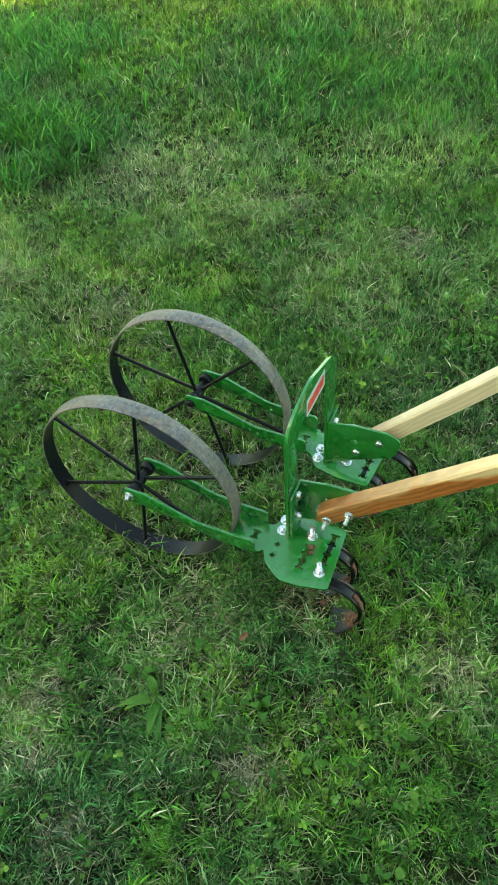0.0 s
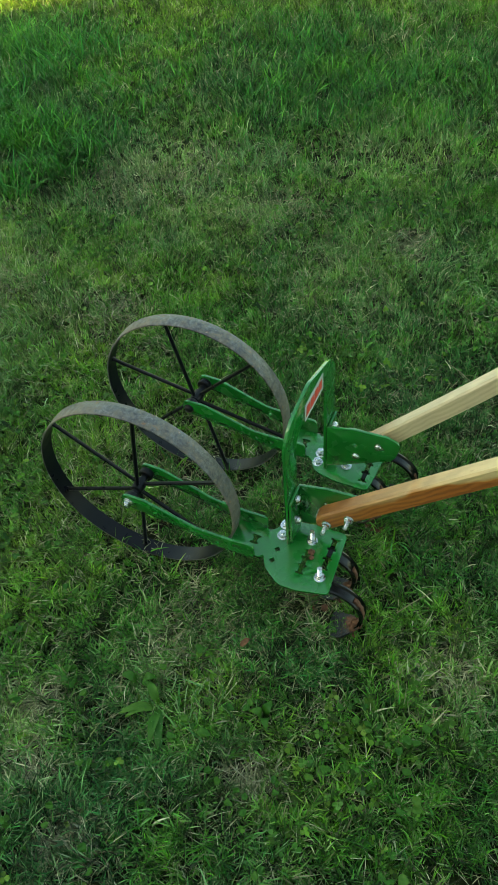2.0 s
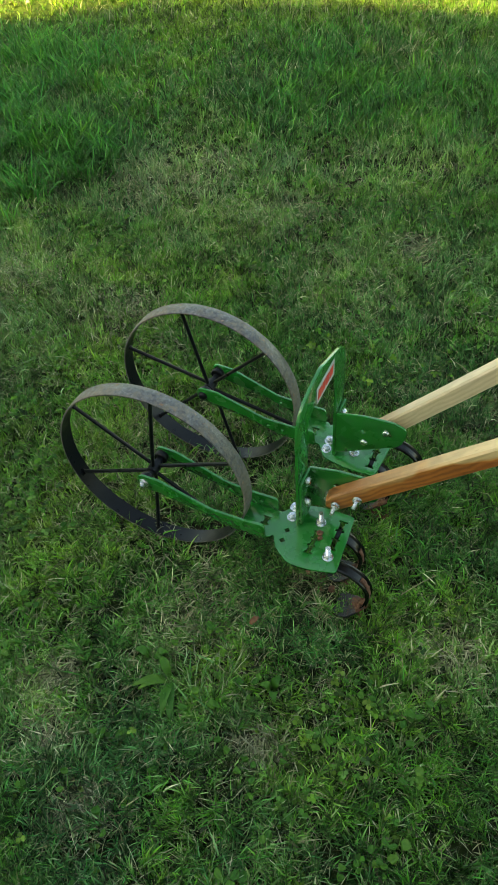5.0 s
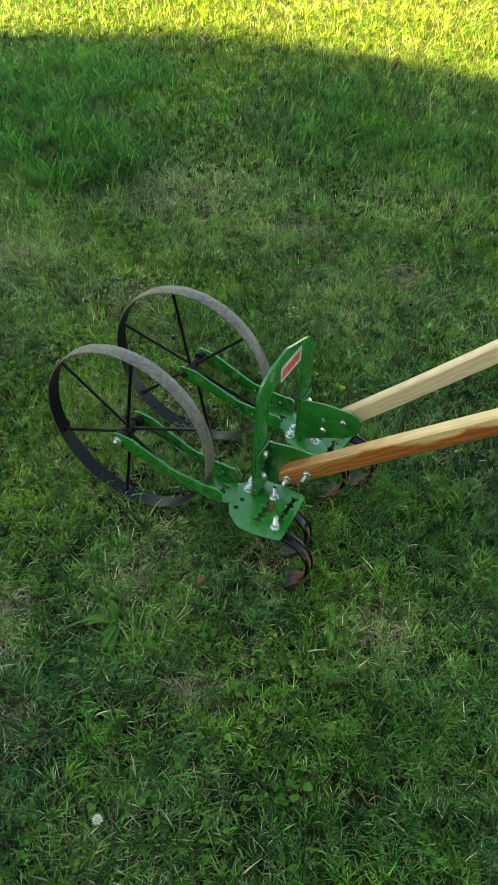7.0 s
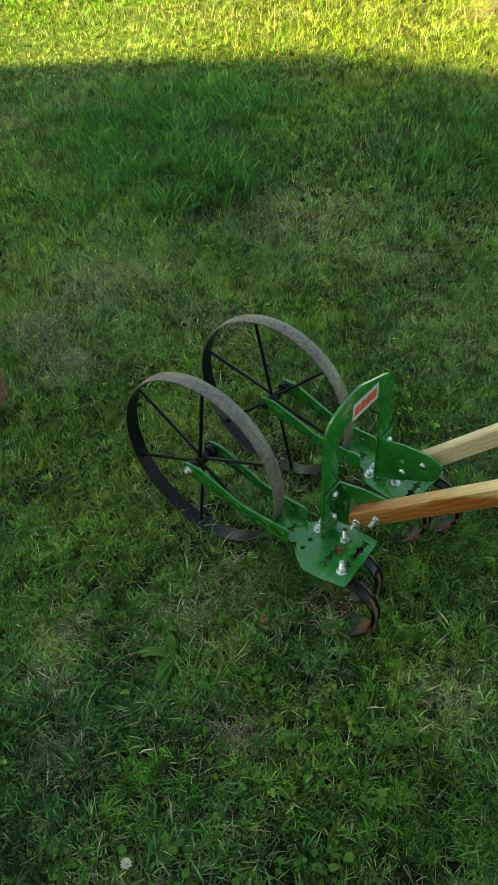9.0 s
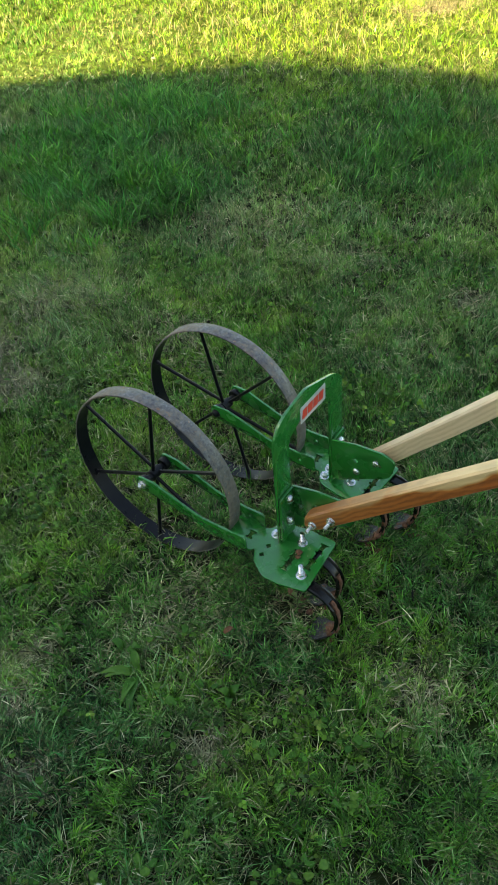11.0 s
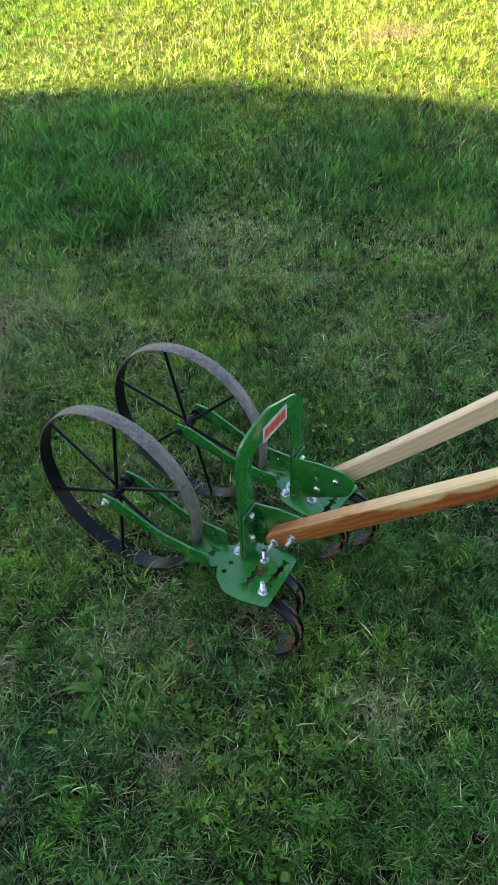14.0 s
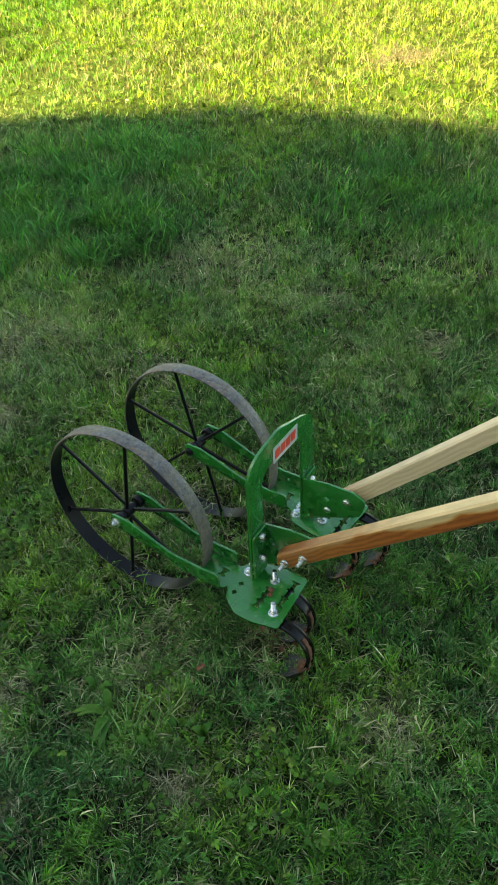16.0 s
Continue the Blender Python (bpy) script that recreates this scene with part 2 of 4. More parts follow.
PAINT, TREAD, BLACK, ZINC = make_paint(), make_tread(), make_black(), make_zinc()
TINE, SHOVEL = make_tine(), make_shovel()
WOOD_HEART = make_wood("two_tone_wood", 0.0060, -0.004, 0.060, (0.29, 0.088, 0.024), (0.60, 0.45, 0.255), (0.12, 0.40, 0.9))
WOOD_SAP = make_wood("pale_wood", -0.05, 0.0, 0.02, (0.45, 0.25, 0.11), (0.60, 0.485, 0.33), (0.06, 0.16, 0.75))
STICKER = make_plain("silver_sticker", ((0.40, 0.41, 0.42), (0.50, 0.51, 0.52)), 30, 0.35, 0.0)
RED = make_plain("red_print", ((0.62, 0.045, 0.03), (0.70, 0.07, 0.04)), 40, 0.4, 0.0)
RUST = make_plain("rusted_iron", ((0.13, 0.055, 0.028), (0.30, 0.15, 0.085)), 70, 0.85, 0.5)
CLOD = make_plain("dry_red_soil", ((0.06, 0.026, 0.015), (0.17, 0.075, 0.043)), 90, 0.95, 0.9)
LEAF_BROWN = make_plain("dead_leaf", ((0.10, 0.04, 0.02), (0.22, 0.10, 0.05)), 120, 0.7, 0.4)
SOIL = make_soil()
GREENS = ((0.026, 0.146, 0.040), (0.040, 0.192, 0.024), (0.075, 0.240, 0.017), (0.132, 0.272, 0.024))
STRAWS = ((0.10, 0.090, 0.050), (0.24, 0.225, 0.140), (0.46, 0.44, 0.33))
BLADE = make_blade("grass_blade", GREENS, STRAWS, 0.24)
TALL = make_blade("tall_grass_blade", ((0.026, 0.155, 0.036), (0.036, 0.195, 0.034), (0.056, 0.220, 0.030), (0.095, 0.250, 0.042)), STRAWS, 0.32, 0.42)
CLOVER = make_blade("clover_leaf", ((0.030, 0.115, 0.017), (0.046, 0.150, 0.018), (0.070, 0.175, 0.019), (0.105, 0.195, 0.024)), STRAWS, 0.35, 0.5)
WEED = make_weed()
PETAL = make_plain("clover_flower", ((0.42, 0.42, 0.36), (0.60, 0.60, 0.53)), 200, 0.7, 0.3)
SIDING = make_plain("house_siding", ((0.52, 0.51, 0.48), (0.58, 0.57, 0.54)), 4, 0.7, 0.1)
SHINGLE = make_plain("roof_shingle", ((0.05, 0.05, 0.052), (0.09, 0.088, 0.085)), 25, 0.9, 0.4)

# ---- helpers for meshes ----


def part(name, bm, material, parent=None, label="", smooth=False, at=None):
    me = bpy.data.meshes.new(name)
    bm.normal_update()
    bm.to_mesh(me)
    bm.free()
    for m in material if isinstance(material, (list, tuple)) else (material,):
        me.materials.append(m)
    if smooth:
        me.polygons.foreach_set("use_smooth", [True] * len(me.polygons))
        me.set_sharp_from_angle(angle=radians(38))
    ob = new(name, me)
    ob.parent = parent
    if at is not None:
        ob.matrix_basis = at
    return tagged(ob, label)


def thing(name, label, category, group="", at=None):
    ob = new(name)
    ob.empty_display_size = 0.05
    if at is not None:
        ob.matrix_basis = at
    return tagged(ob, label, category, group)


def rounded(points, steps=6):
    """A closed outline from (u, v, radius) corners."""
    out = []
    k = len(points)
    for i in range(k):
        p = Vector(points[i][:2])
        r = points[i][2] if len(points[i]) > 2 else 0
        a, b = Vector(points[i - 1][:2]) - p, Vector(points[(i + 1) % k][:2]) - p
        if r <= 0:
            out.append(p)
            continue
        half = a.angle(b) / 2
        cut = min(r / math.tan(half), a.length * 0.49, b.length * 0.49)
        p0, p1 = p + a.normalized() * cut, p + b.normalized() * cut
        for s in range(steps + 1):
            f = s / steps
            out.append((1 - f) ** 2 * p0 + 2 * f * (1 - f) * p + f * f * p1)
    return out


def circle(u, v, r, n=14):
    return [Vector((u + r * math.cos(2 * math.pi * i / n), v + r * math.sin(2 * math.pi * i / n))) for i in range(n)]


def slab(outline, thick, place, holes=(), bevel=0.0012):
    """A flat plate: the outline with holes cut through it, drawn out by thick; place maps (u, v, w) to the world."""
    bm = bmesh.new()
    edges = []
    for loop in (outline, *holes):
        vs = [bm.verts.new((p[0], p[1], 0)) for p in loop]
        edges += [bm.edges.new((vs[i], vs[(i + 1) % len(vs)])) for i in range(len(vs))]
    bmesh.ops.triangle_fill(bm, use_beauty=True, use_dissolve=False, edges=edges)
    ext = bmesh.ops.extrude_face_region(bm, geom=list(bm.faces))
    bmesh.ops.translate(bm, verts=[g for g in ext["geom"] if isinstance(g, bmesh.types.BMVert)], vec=(0, 0, thick))
    bmesh.ops.recalc_face_normals(bm, faces=list(bm.faces))
    if bevel:
        sharp = [e for e in bm.edges if len(e.link_faces) == 2 and abs(e.calc_face_angle(0) - math.pi / 2) < 0.15 and abs(e.verts[0].co.z - e.verts[1].co.z) < 1e-6]
        bmesh.ops.bevel(bm, geom=sharp, offset=bevel, segments=2, affect="EDGES", profile=0.5)
    for v in bm.verts:
        v.co = place(*v.co)
    bmesh.ops.recalc_face_normals(bm, faces=list(bm.faces))
    return bm


def lathe(profile, n=24, place=None):
    """A turned solid: (radius, height) pairs about local z."""
    bm = bmesh.new()
    rings = []
    for r, h in profile:
        if r < 1e-6:
            rings.append([bm.verts.new((0, 0, h))])
        else:
            rings.append([bm.verts.new((r * math.cos(2 * math.pi * i / n), r * math.sin(2 * math.pi * i / n), h)) for i in range(n)])
    for a, b in zip(rings, rings[1:]):
        for i in range(n):
            j = (i + 1) % n
            if len(a) == 1 and len(b) > 1:
                bm.faces.new((a[0], b[i], b[j]))
            elif len(b) == 1 and len(a) > 1:
                bm.faces.new((a[i], a[j], b[0]))
            elif len(a) > 1:
                bm.faces.new((a[i], a[j], b[j], b[i]))
    bmesh.ops.recalc_face_normals(bm, faces=list(bm.faces))
    if place:
        bm.transform(place)
    return bm


def sweep(points, section, ups):
    """A bar along points; section(i) gives its (side, up) corners, ups the up direction at each point."""
    bm = bmesh.new()
    rings = []
    k = len(points)
    for i, p in enumerate(points):
        way = (points[min(i + 1, k - 1)] - points[max(i - 1, 0)]).normalized()
        up = (ups[i] - way * ups[i].dot(way)).normalized()
        side = way.cross(up)
        rings.append([bm.verts.new(p + side * s + up * u) for s, u in section(i)])
    n = len(rings[0])
    for a, b in zip(rings, rings[1:]):
        for j in range(n):
            bm.faces.new((a[j], a[(j + 1) % n], b[(j + 1) % n], b[j]))
    bm.faces.new(rings[0])
    bm.faces.new(rings[-1])
    bmesh.ops.recalc_face_normals(bm, faces=list(bm.faces))
    return bm


def box_section(w, h, r=0.002):
    a, b = w / 2, h / 2
    return [(-a + r, -b), (a - r, -b), (a, -b + r), (a, b - r), (a - r, b), (-a + r, b), (-a, b - r), (-a, -b + r)]


# ---- the wheel hoe ----
AXLE = 0.187          # wheel radius, and the height of the hubs
TRACK = 0.236         # distance between the two wheels
MID = TRACK / 2
PLATE_Z = 0.132       # underside of the frame plates
hoe = thing("wheel_hoe", "green double wheel hoe with iron wheels and wooden handles", "wheel hoe")


def xz(y):
    return lambda u, v, w: Vector((u, y + w, v))


def xy(z):
    return lambda u, v, w: Vector((u, v, z + w))


def yz(x):
    return lambda u, v, w: Vector((x + w, u, v))


def mirror(ob, name=None):
    """The twin of a part on the other side of the hoe's middle plane."""
    me = ob.data.copy()
    me.transform(Matrix.Translation((0, 2 * MID, 0)) @ Matrix.Diagonal((1, -1, 1, 1)))
    me.flip_normals()
    twin = new(name or ob.name.split(".")[0], me)
    twin.parent = ob.parent
    return tagged(twin, ob.get("label", ""))


def rim_mesh(radius, width, thick, n=96):
    bm = bmesh.new()
    a = width / 2
    prof = [(radius - thick, -a), (radius - 0.0008, -a), (radius, -a + 0.0010), (radius + 0.0006, 0), (radius, a - 0.0010), (radius - 0.0008, a), (radius - thick, a), (radius - thick - 0.0003, 0)]
    rings = []
    for i in range(n):
        t = 2 * math.pi * i / n
        rings.append([bm.verts.new((r * math.cos(t), y, r * math.sin(t))) for r, y in prof])
    k = len(prof)
    for i in range(n):
        for j in range(k):
            f = bm.faces.new((rings[i][j], rings[i][(j + 1) % k], rings[(i + 1) % n][(j + 1) % k], rings[(i + 1) % n][j]))
            f.material_index = 0 if j in (0, 1, 2, 3, 4, 5) else 1
    bmesh.ops.recalc_face_normals(bm, faces=list(bm.faces))
    return bm


def spoke_mesh(angle, r0, r1, lean, rod=0.0042):
    """A rod from the hub to the rim, its foot off the wheel's middle plane by lean."""
    a = Vector((r0 * math.cos(angle), lean, r0 * math.sin(angle)))
    b = Vector((r1 * math.cos(angle), 0, r1 * math.sin(angle)))
    pts = [a.lerp(b, f) for f in (0, 0.5, 0.97, 1.0)]
    rr = (rod, rod, rod, rod * 1.5)
    return sweep(pts, lambda i: [(rr[i] * math.cos(k * math.pi / 4), rr[i] * math.sin(k * math.pi / 4)) for k in range(8)], [Vector((0, 1, 0))] * 4)


def wheel(parent, y, phase, mats, x=0.0, z=AXLE, radius=AXLE - 0.0020, width=0.0310, lean=0.0, toe=0.0):
    at = pose(x, y, z, lean, 0, toe)
    w = part("wheel", rim_mesh(radius, width, 0.0030), (mats[0], mats[1]), parent, "iron wheel with worn tread", True, at)
    for k in range(6):
        part("spoke", spoke_mesh(radians(phase + 60 * k), 0.008, radius - 0.004, 0.005 * (-1) ** k, 0.0036), mats[1], w, smooth=True)
    hub = [(0, -0.031), (0.006, -0.031), (0.007, -0.029), (0.007, -0.014), (0.0108, -0.012), (0.0112, 0), (0.0108, 0.012), (0.007, 0.014), (0.007, 0.029), (0.006, 0.031), (0, 0.031)]
    part("hub", lathe(hub, 20, pose(0, 0, 0, 90)), mats[1], w, smooth=True)
    return w


wheel(hoe, 0.0, 25, (TREAD, BLACK), z=AXLE - 0.001, radius=0.1865, lean=-1.8, toe=1.5)
wheel(hoe, TRACK - 0.006, 45, (TREAD, BLACK), z=AXLE - 0.002, radius=0.1850, lean=-1.8, toe=1.5)


def bushing(y):
    return lathe([(0, -0.006), (0.012, -0.006), (0.0135, -0.004), (0.0135, 0.004), (0.012, 0.006), (0, 0.006)], 20, Matrix.Translation((0, y, AXLE)) @ pose(0, 0, 0, 90))


for yy in (0.028, -0.028, TRACK - 0.028, TRACK + 0.028):
    part("bushing", bushing(yy), BLACK, hoe, smooth=True)

# side arms: tall straps from the axle down and back to the frame plate
ARM = rounded([(-0.013, 0.175, 0.012), (-0.013, 0.205, 0.014), (0.030, 0.204, 0.02), (0.128, 0.168, 0.06), (0.190, 0.166, 0.05), (0.232, 0.169, 0.012), (0.232, 0.1325, 0), (0.165, 0.1345, 0.06), (0.105, 0.154, 0.05)], 7)
ARM_HOLES = [circle(0.135, 0.152, 0.0028, 10), circle(0.165, 0.149, 0.0028, 10), circle(0.198, 0.148, 0.0028, 10)]


def arm_mesh(y, turn):
    def place(u, v, w):
        return Vector((u, y + w + turn * max(0.0, u) * 0.022, v))
    return slab(ARM, 0.005, place, ARM_HOLES)


for turn, y0 in ((1, -0.0385), (-1, 0.0335)):
    arm = part("side_arm", arm_mesh(y0, turn), PAINT, hoe, smooth=True)
    mirror(arm)


def notched_slot(u0, u1, v0, v1, teeth=3):
    """A slot along v with short cross notches."""
    c, half = (u0 + u1) / 2, (u1 - u0) / 2
    core = half * 0.52
    right, left = [], []
    step = (v1 - v0) / teeth
    for i in range(teeth + 1):
        v = v0 + i * step
        a, b = max(v - 0.0022, v0 - 0.001), min(v + 0.0022, v1 + 0.001)
        right += [(c + core, a), (c + half, a), (c + half, b), (c + core, b)]
        left += [(c - core, a), (c - half, a), (c - half, b), (c - core, b)]
    pts = right + left[::-1]
    out = []
    for p in pts:
        if not out or (Vector(p) - Vector(out[-1])).length > 1e-5:
            out.append(p)
    return out


def diamond(u, v, r):
    return [(u - r, v), (u, v - r), (u + r, v), (u, v + r)]


NEAR_PLATE = rounded([(0.176, -0.0295, 0), (0.238, -0.0295, 0.006), (0.243, -0.022, 0.006), (0.256, -0.045, 0.02), (0.288, -0.067, 0.03), (0.322, -0.066, 0.03), (0.372, -0.055, 0.008), (0.363, 0.067, 0.010), (0.305, 0.067, 0.05), (0.258, 0.058, 0.03), (0.243, 0.034, 0.006), (0.238, 0.030, 0.006), (0.176, 0.030, 0)])
HOLES = [diamond(0.262, -0.027, 0.0052), diamond(0.262, -0.004, 0.0052), notched_slot(0.306, 0.320, -0.034, 0.014), notched_slot(0.340, 0.355, -0.012, 0.050), notched_slot(0.212, 0.226, -0.006, 0.010, 1)]
plate = part("frame_plate", slab(NEAR_PLATE, 0.005, xy(PLATE_Z), HOLES), PAINT, hoe, smooth=True)
mirror(plate)

# the arch that joins the two frames
ARCH = rounded([(0.011, 0.1365, 0), (0.011, 0.414, 0.075), (0.112, 0.430, 0.060), (0.230, 0.391, 0.060), (0.230, 0.1365, 0), (0.189, 0.1365, 0), (0.189, 0.348, 0.026), (0.118, 0.380, 0.040), (0.054, 0.366, 0.032), (0.053, 0.1365, 0)], 12)
ARCH_X = 0.2722       # back of the arch plate; its front is 6 mm further on
arch = part("arch_plate", slab(ARCH, 0.006, yz(ARCH_X)), PAINT, hoe, smooth=True)
sticker = part("sticker", slab(rounded([(0.0905, 0.3665, 0.003), (0.1700, 0.3665, 0.003), (0.1700, 0.4020, 0.003), (0.0905, 0.4020, 0.003)], 3), 0.0006, yz(ARCH_X + 0.0061), bevel=0), STICKER, arch, "silver sticker with red lettering bars")
for k in range(4):
    u = 0.0955 + k * 0.0172
    part("bar", slab(rounded([(u - 0.0005, 0.3745, 0.001), (u + 0.0142, 0.3745, 0.001), (u + 0.0168, 0.3935, 0.001), (u + 0.0021, 0.3935, 0.001)], 2), 0.0004, yz(ARCH_X + 0.0067), bevel=0), RED, sticker)

# angle brackets that carry the handles
BRACKET = rounded([(0.2784, 0.150, 0.003), (0.300, 0.158, 0.01), (0.358, 0.190, 0.030), (0.402, 0.214, 0.032), (0.411, 0.258, 0.024), (0.384, 0.267, 0.020), (0.330, 0.264, 0.04), (0.2784, 0.252, 0.004)], 8)
for y0, lo, hi in ((0.0530, 0.012, 0.0525), (0.1880, 0.1935, 0.2300)):
    bracket = part("handle_bracket", slab(BRACKET, 0.005, xz(y0), [diamond(0.330, 0.224, 0.006), rounded([(0.366, 0.241, 0.002), (0.378, 0.229, 0.002), (0.384, 0.233, 0.002), (0.371, 0.245, 0.002)], 3)]), PAINT, hoe, smooth=True)
    part("flange", slab(rounded([(lo, 0.142, 0.006), (hi, 0.142, 0), (hi, 0.252, 0), (lo, 0.252, 0.012)], 5), 0.005, yz(0.2784)), PAINT, bracket, smooth=True)

# bolts
def hex_mesh(r, h0, h1, place):
    bm = bmesh.new()
    bot = [bm.verts.new((r * math.cos(k * math.pi / 3), r * math.sin(k * math.pi / 3), h0)) for k in range(6)]
    top = [bm.verts.new((r * math.cos(k * math.pi / 3), r * math.sin(k * math.pi / 3), h1)) for k in range(6)]
    for k in range(6):
        bm.faces.new((bot[k], bot[(k + 1) % 6], top[(k + 1) % 6], top[k]))
    bm.faces.new(bot[::-1])
    bm.faces.new(top)
    bmesh.ops.bevel(bm, geom=[e for e in bm.edges if abs(e.verts[0].co.z - h1) < 1e-6 and abs(e.verts[1].co.z - h1) < 1e-6], offset=0.0009, segments=2, affect="EDGES")
    bm.transform(place)
    return bm


def thread_profile(r, h0, h1):
    prof, k = [(0, h0), (r * 0.86, h0)], 0
    h = h0
    while h < h1 - 0.0012:
        prof += [(r, h + 0.0004), (r * 0.84, h + 0.0008)]
        h += 0.0012
    return prof + [(r * 0.8, h1), (0, h1)]


def bolt(at, stud=0.006, nut=True, metal=None, label="zinc-plated bolt"):
    """Washer, flanged nut and threaded end, or a domed head; local z leaves the surface."""
    metal = metal or ZINC
    b = part("bolt", lathe([(0, 0), (0.0094, 0), (0.0098, 0.0004), (0.0096, 0.0014), (0.0085, 0.0018), (0, 0.0018)], 24, at), metal, hoe, label, True)
    if nut:
        part("nut", hex_mesh(0.0078, 0.0018, 0.0085, at @ pose(0, 0, 0, 0, 0, random.uniform(0, 60))), metal, b)
        if stud > 0.0:
            part("threaded_end", lathe(thread_profile(0.0044, 0.008, 0.0085 + stud), 14, at), metal, b, smooth=True)
    else:
        part("head", lathe([(0, 0.0018), (0.0088, 0.0018), (0.0086, 0.0032), (0.0072, 0.0052), (0.0045, 0.0066), (0, 0.0070)], 20, at), metal, b, smooth=True)
    return b


def up_at(x, y):
    return pose(x, y, PLATE_Z + 0.0048)


for x, y, stud in ((0.348, -0.030, 0.020), (0.311, 0.033, 0.020), (0.260, 0.025, 0.003), (0.257, 0.047, 0.003)):
    bolt(up_at(x, y), stud)
for x, y, stud in ((0.258, TRACK - 0.038, 0.003), (0.256, TRACK - 0.016, 0.003), (0.310, TRACK - 0.027, 0.004), (0.348, TRACK + 0.032, 0.020)):
    bolt(up_at(x, y), stud)
for y, z in ((0.040, 0.233), (0.039, 0.178), (TRACK - 0.022, 0.231), (TRACK - 0.022, 0.170)):
    bolt(Matrix.Translation((0.2836, y, z)) @ pose(0, 0, 0, 0, 90, 0), 0, False)
for x, z in ((0.340, 0.214), (0.377, 0.246)):
    bolt(Matrix.Translation((x, 0.0230, z)) @ pose(0, 0, 0, 90, 0, 0) @ Matrix.Scale(0.85, 4), 0.016)
for x, z in ((0.333, 0.199), (0.372, 0.238)):
    bolt(Matrix.Translation((x, 0.1878, z)) @ pose(0, 0, 0, 90, 0, 0) @ Matrix.Scale(0.72, 4), 0, False)
for y0, sgn in ((-0.0385, 1), (2 * MID + 0.0385, -1)):
    bolt(Matrix.Translation((0.0, y0, AXLE)) @ pose(0, 0, 0, 90 * sgn, 0, 0), 0.003)
for y0, sgn in ((0.0385, -1), (2 * MID - 0.0385, 1)):
    bolt(Matrix.Translation((0.0, y0, AXLE)) @ pose(0, 0, 0, 90 * sgn, 0, 0), 0, False, BLACK, "black axle bolt head")

# handles: boards with a rounded foot that sweep up and back
def handle_mesh(length, bend, thick, high):
    """Local x runs along the board, z is its height, y its thickness; bend: how it curves sideways."""
    pts, n = [], 46
    for i in range(n):
        x = length * (i / (n - 1)) ** 1.25
        b = min(x, 0.5)
        pts.append(Vector((x, bend * (b * b + 2 * b * (x - b)), 0)))

    def section(i):
        x = pts[i].x
        h = high if x > 0.020 else high * math.sqrt(max(0.02, 1 - ((0.020 - x) / 0.0205) ** 2))
        return box_section(thick, h, min(0.0032, h * 0.3))
    return sweep(pts, section, [Vector((0, 0, 1))] * n)


def along(start, way):
    """A frame at start whose x axis runs along way and whose y axis is level."""
    x = Vector(way).normalized()
    y = Vector((0, 0, 1)).cross(x).normalized()
    m = Matrix((x, y, x.cross(y))).transposed().to_4x4()
    m.translation = start
    return m


part("handle", handle_mesh(1.05, -0.02, 0.0260, 0.0345), WOOD_HEART, hoe, "two-tone brown and cream wooden handle", True, along((0.322, 0.0390, 0.199), (1, 0.085, 0.855)))
part("handle", handle_mesh(1.05, 0.10, 0.0220, 0.0350), WOOD_SAP, hoe, "pale cream wooden handle", True, along((0.332, 0.2045, 0.198), (1, 0.21, 0.9435)))

# cultivator tines: curled flat springs with a small shovel at the end
def tine_points(bx):
    ctl = [(-0.022, 0.1265), (0.010, 0.1265), (0.030, 0.126), (0.050, 0.120), (0.068, 0.106), (0.079, 0.086), (0.080, 0.064), (0.076, 0.044), (0.069, 0.028), (0.061, 0.014)]
    return [(bx + a, b) for a, b in ctl]


def smooth_line(pts, per=4):
    out = []
    for i in range(len(pts) - 1):
        p0, p1, p2, p3 = (Vector(pts[max(0, min(len(pts) - 1, i + k))]) for k in (-1, 0, 1, 2))
        for s in range(per):
            t = s / per
            out.append(0.5 * ((2 * p1) + (p2 - p0) * t + (2 * p0 - 5 * p1 + 4 * p2 - p3) * t * t + (3 * p1 - p0 - 3 * p2 + p3) * t ** 3))
    return out + [Vector(pts[-1])]


def shovel_mesh(bx, y):
    bm = bmesh.new()
    rows = [(0.081, 0.062, 0.008), (0.080, 0.050, 0.009), (0.077, 0.037, 0.011), (0.071, 0.023, 0.013), (0.062, 0.014, 0.018), (0.051, 0.008, 0.023), (0.040, 0.004, 0.026), (0.031, 0.001, 0.025), (0.026, 0.000, 0.019)]
    grid = []
    for a, z, w in rows:
        grid.append([bm.verts.new((bx + a - 0.005 + 0.003 * s * s + 0.0015 * math.sin(9 * s + 300 * a), y + s * w * (1 + 0.08 * math.sin(200 * a + 2 * s)), z + 0.005 + 0.003 * s * s)) for s in (-1, -0.5, 0, 0.5, 1)])
    for g, h in zip(grid, grid[1:]):
        for i in range(4):
            bm.faces.new((g[i], g[i + 1], h[i + 1], h[i]))
    ext = bmesh.ops.extrude_face_region(bm, geom=list(bm.faces))
    bmesh.ops.translate(bm, verts=[g for g in ext["geom"] if isinstance(g, bmesh.types.BMVert)], vec=(0.002, 0, -0.003))
    bmesh.ops.recalc_face_normals(bm, faces=list(bm.faces))
    return bm


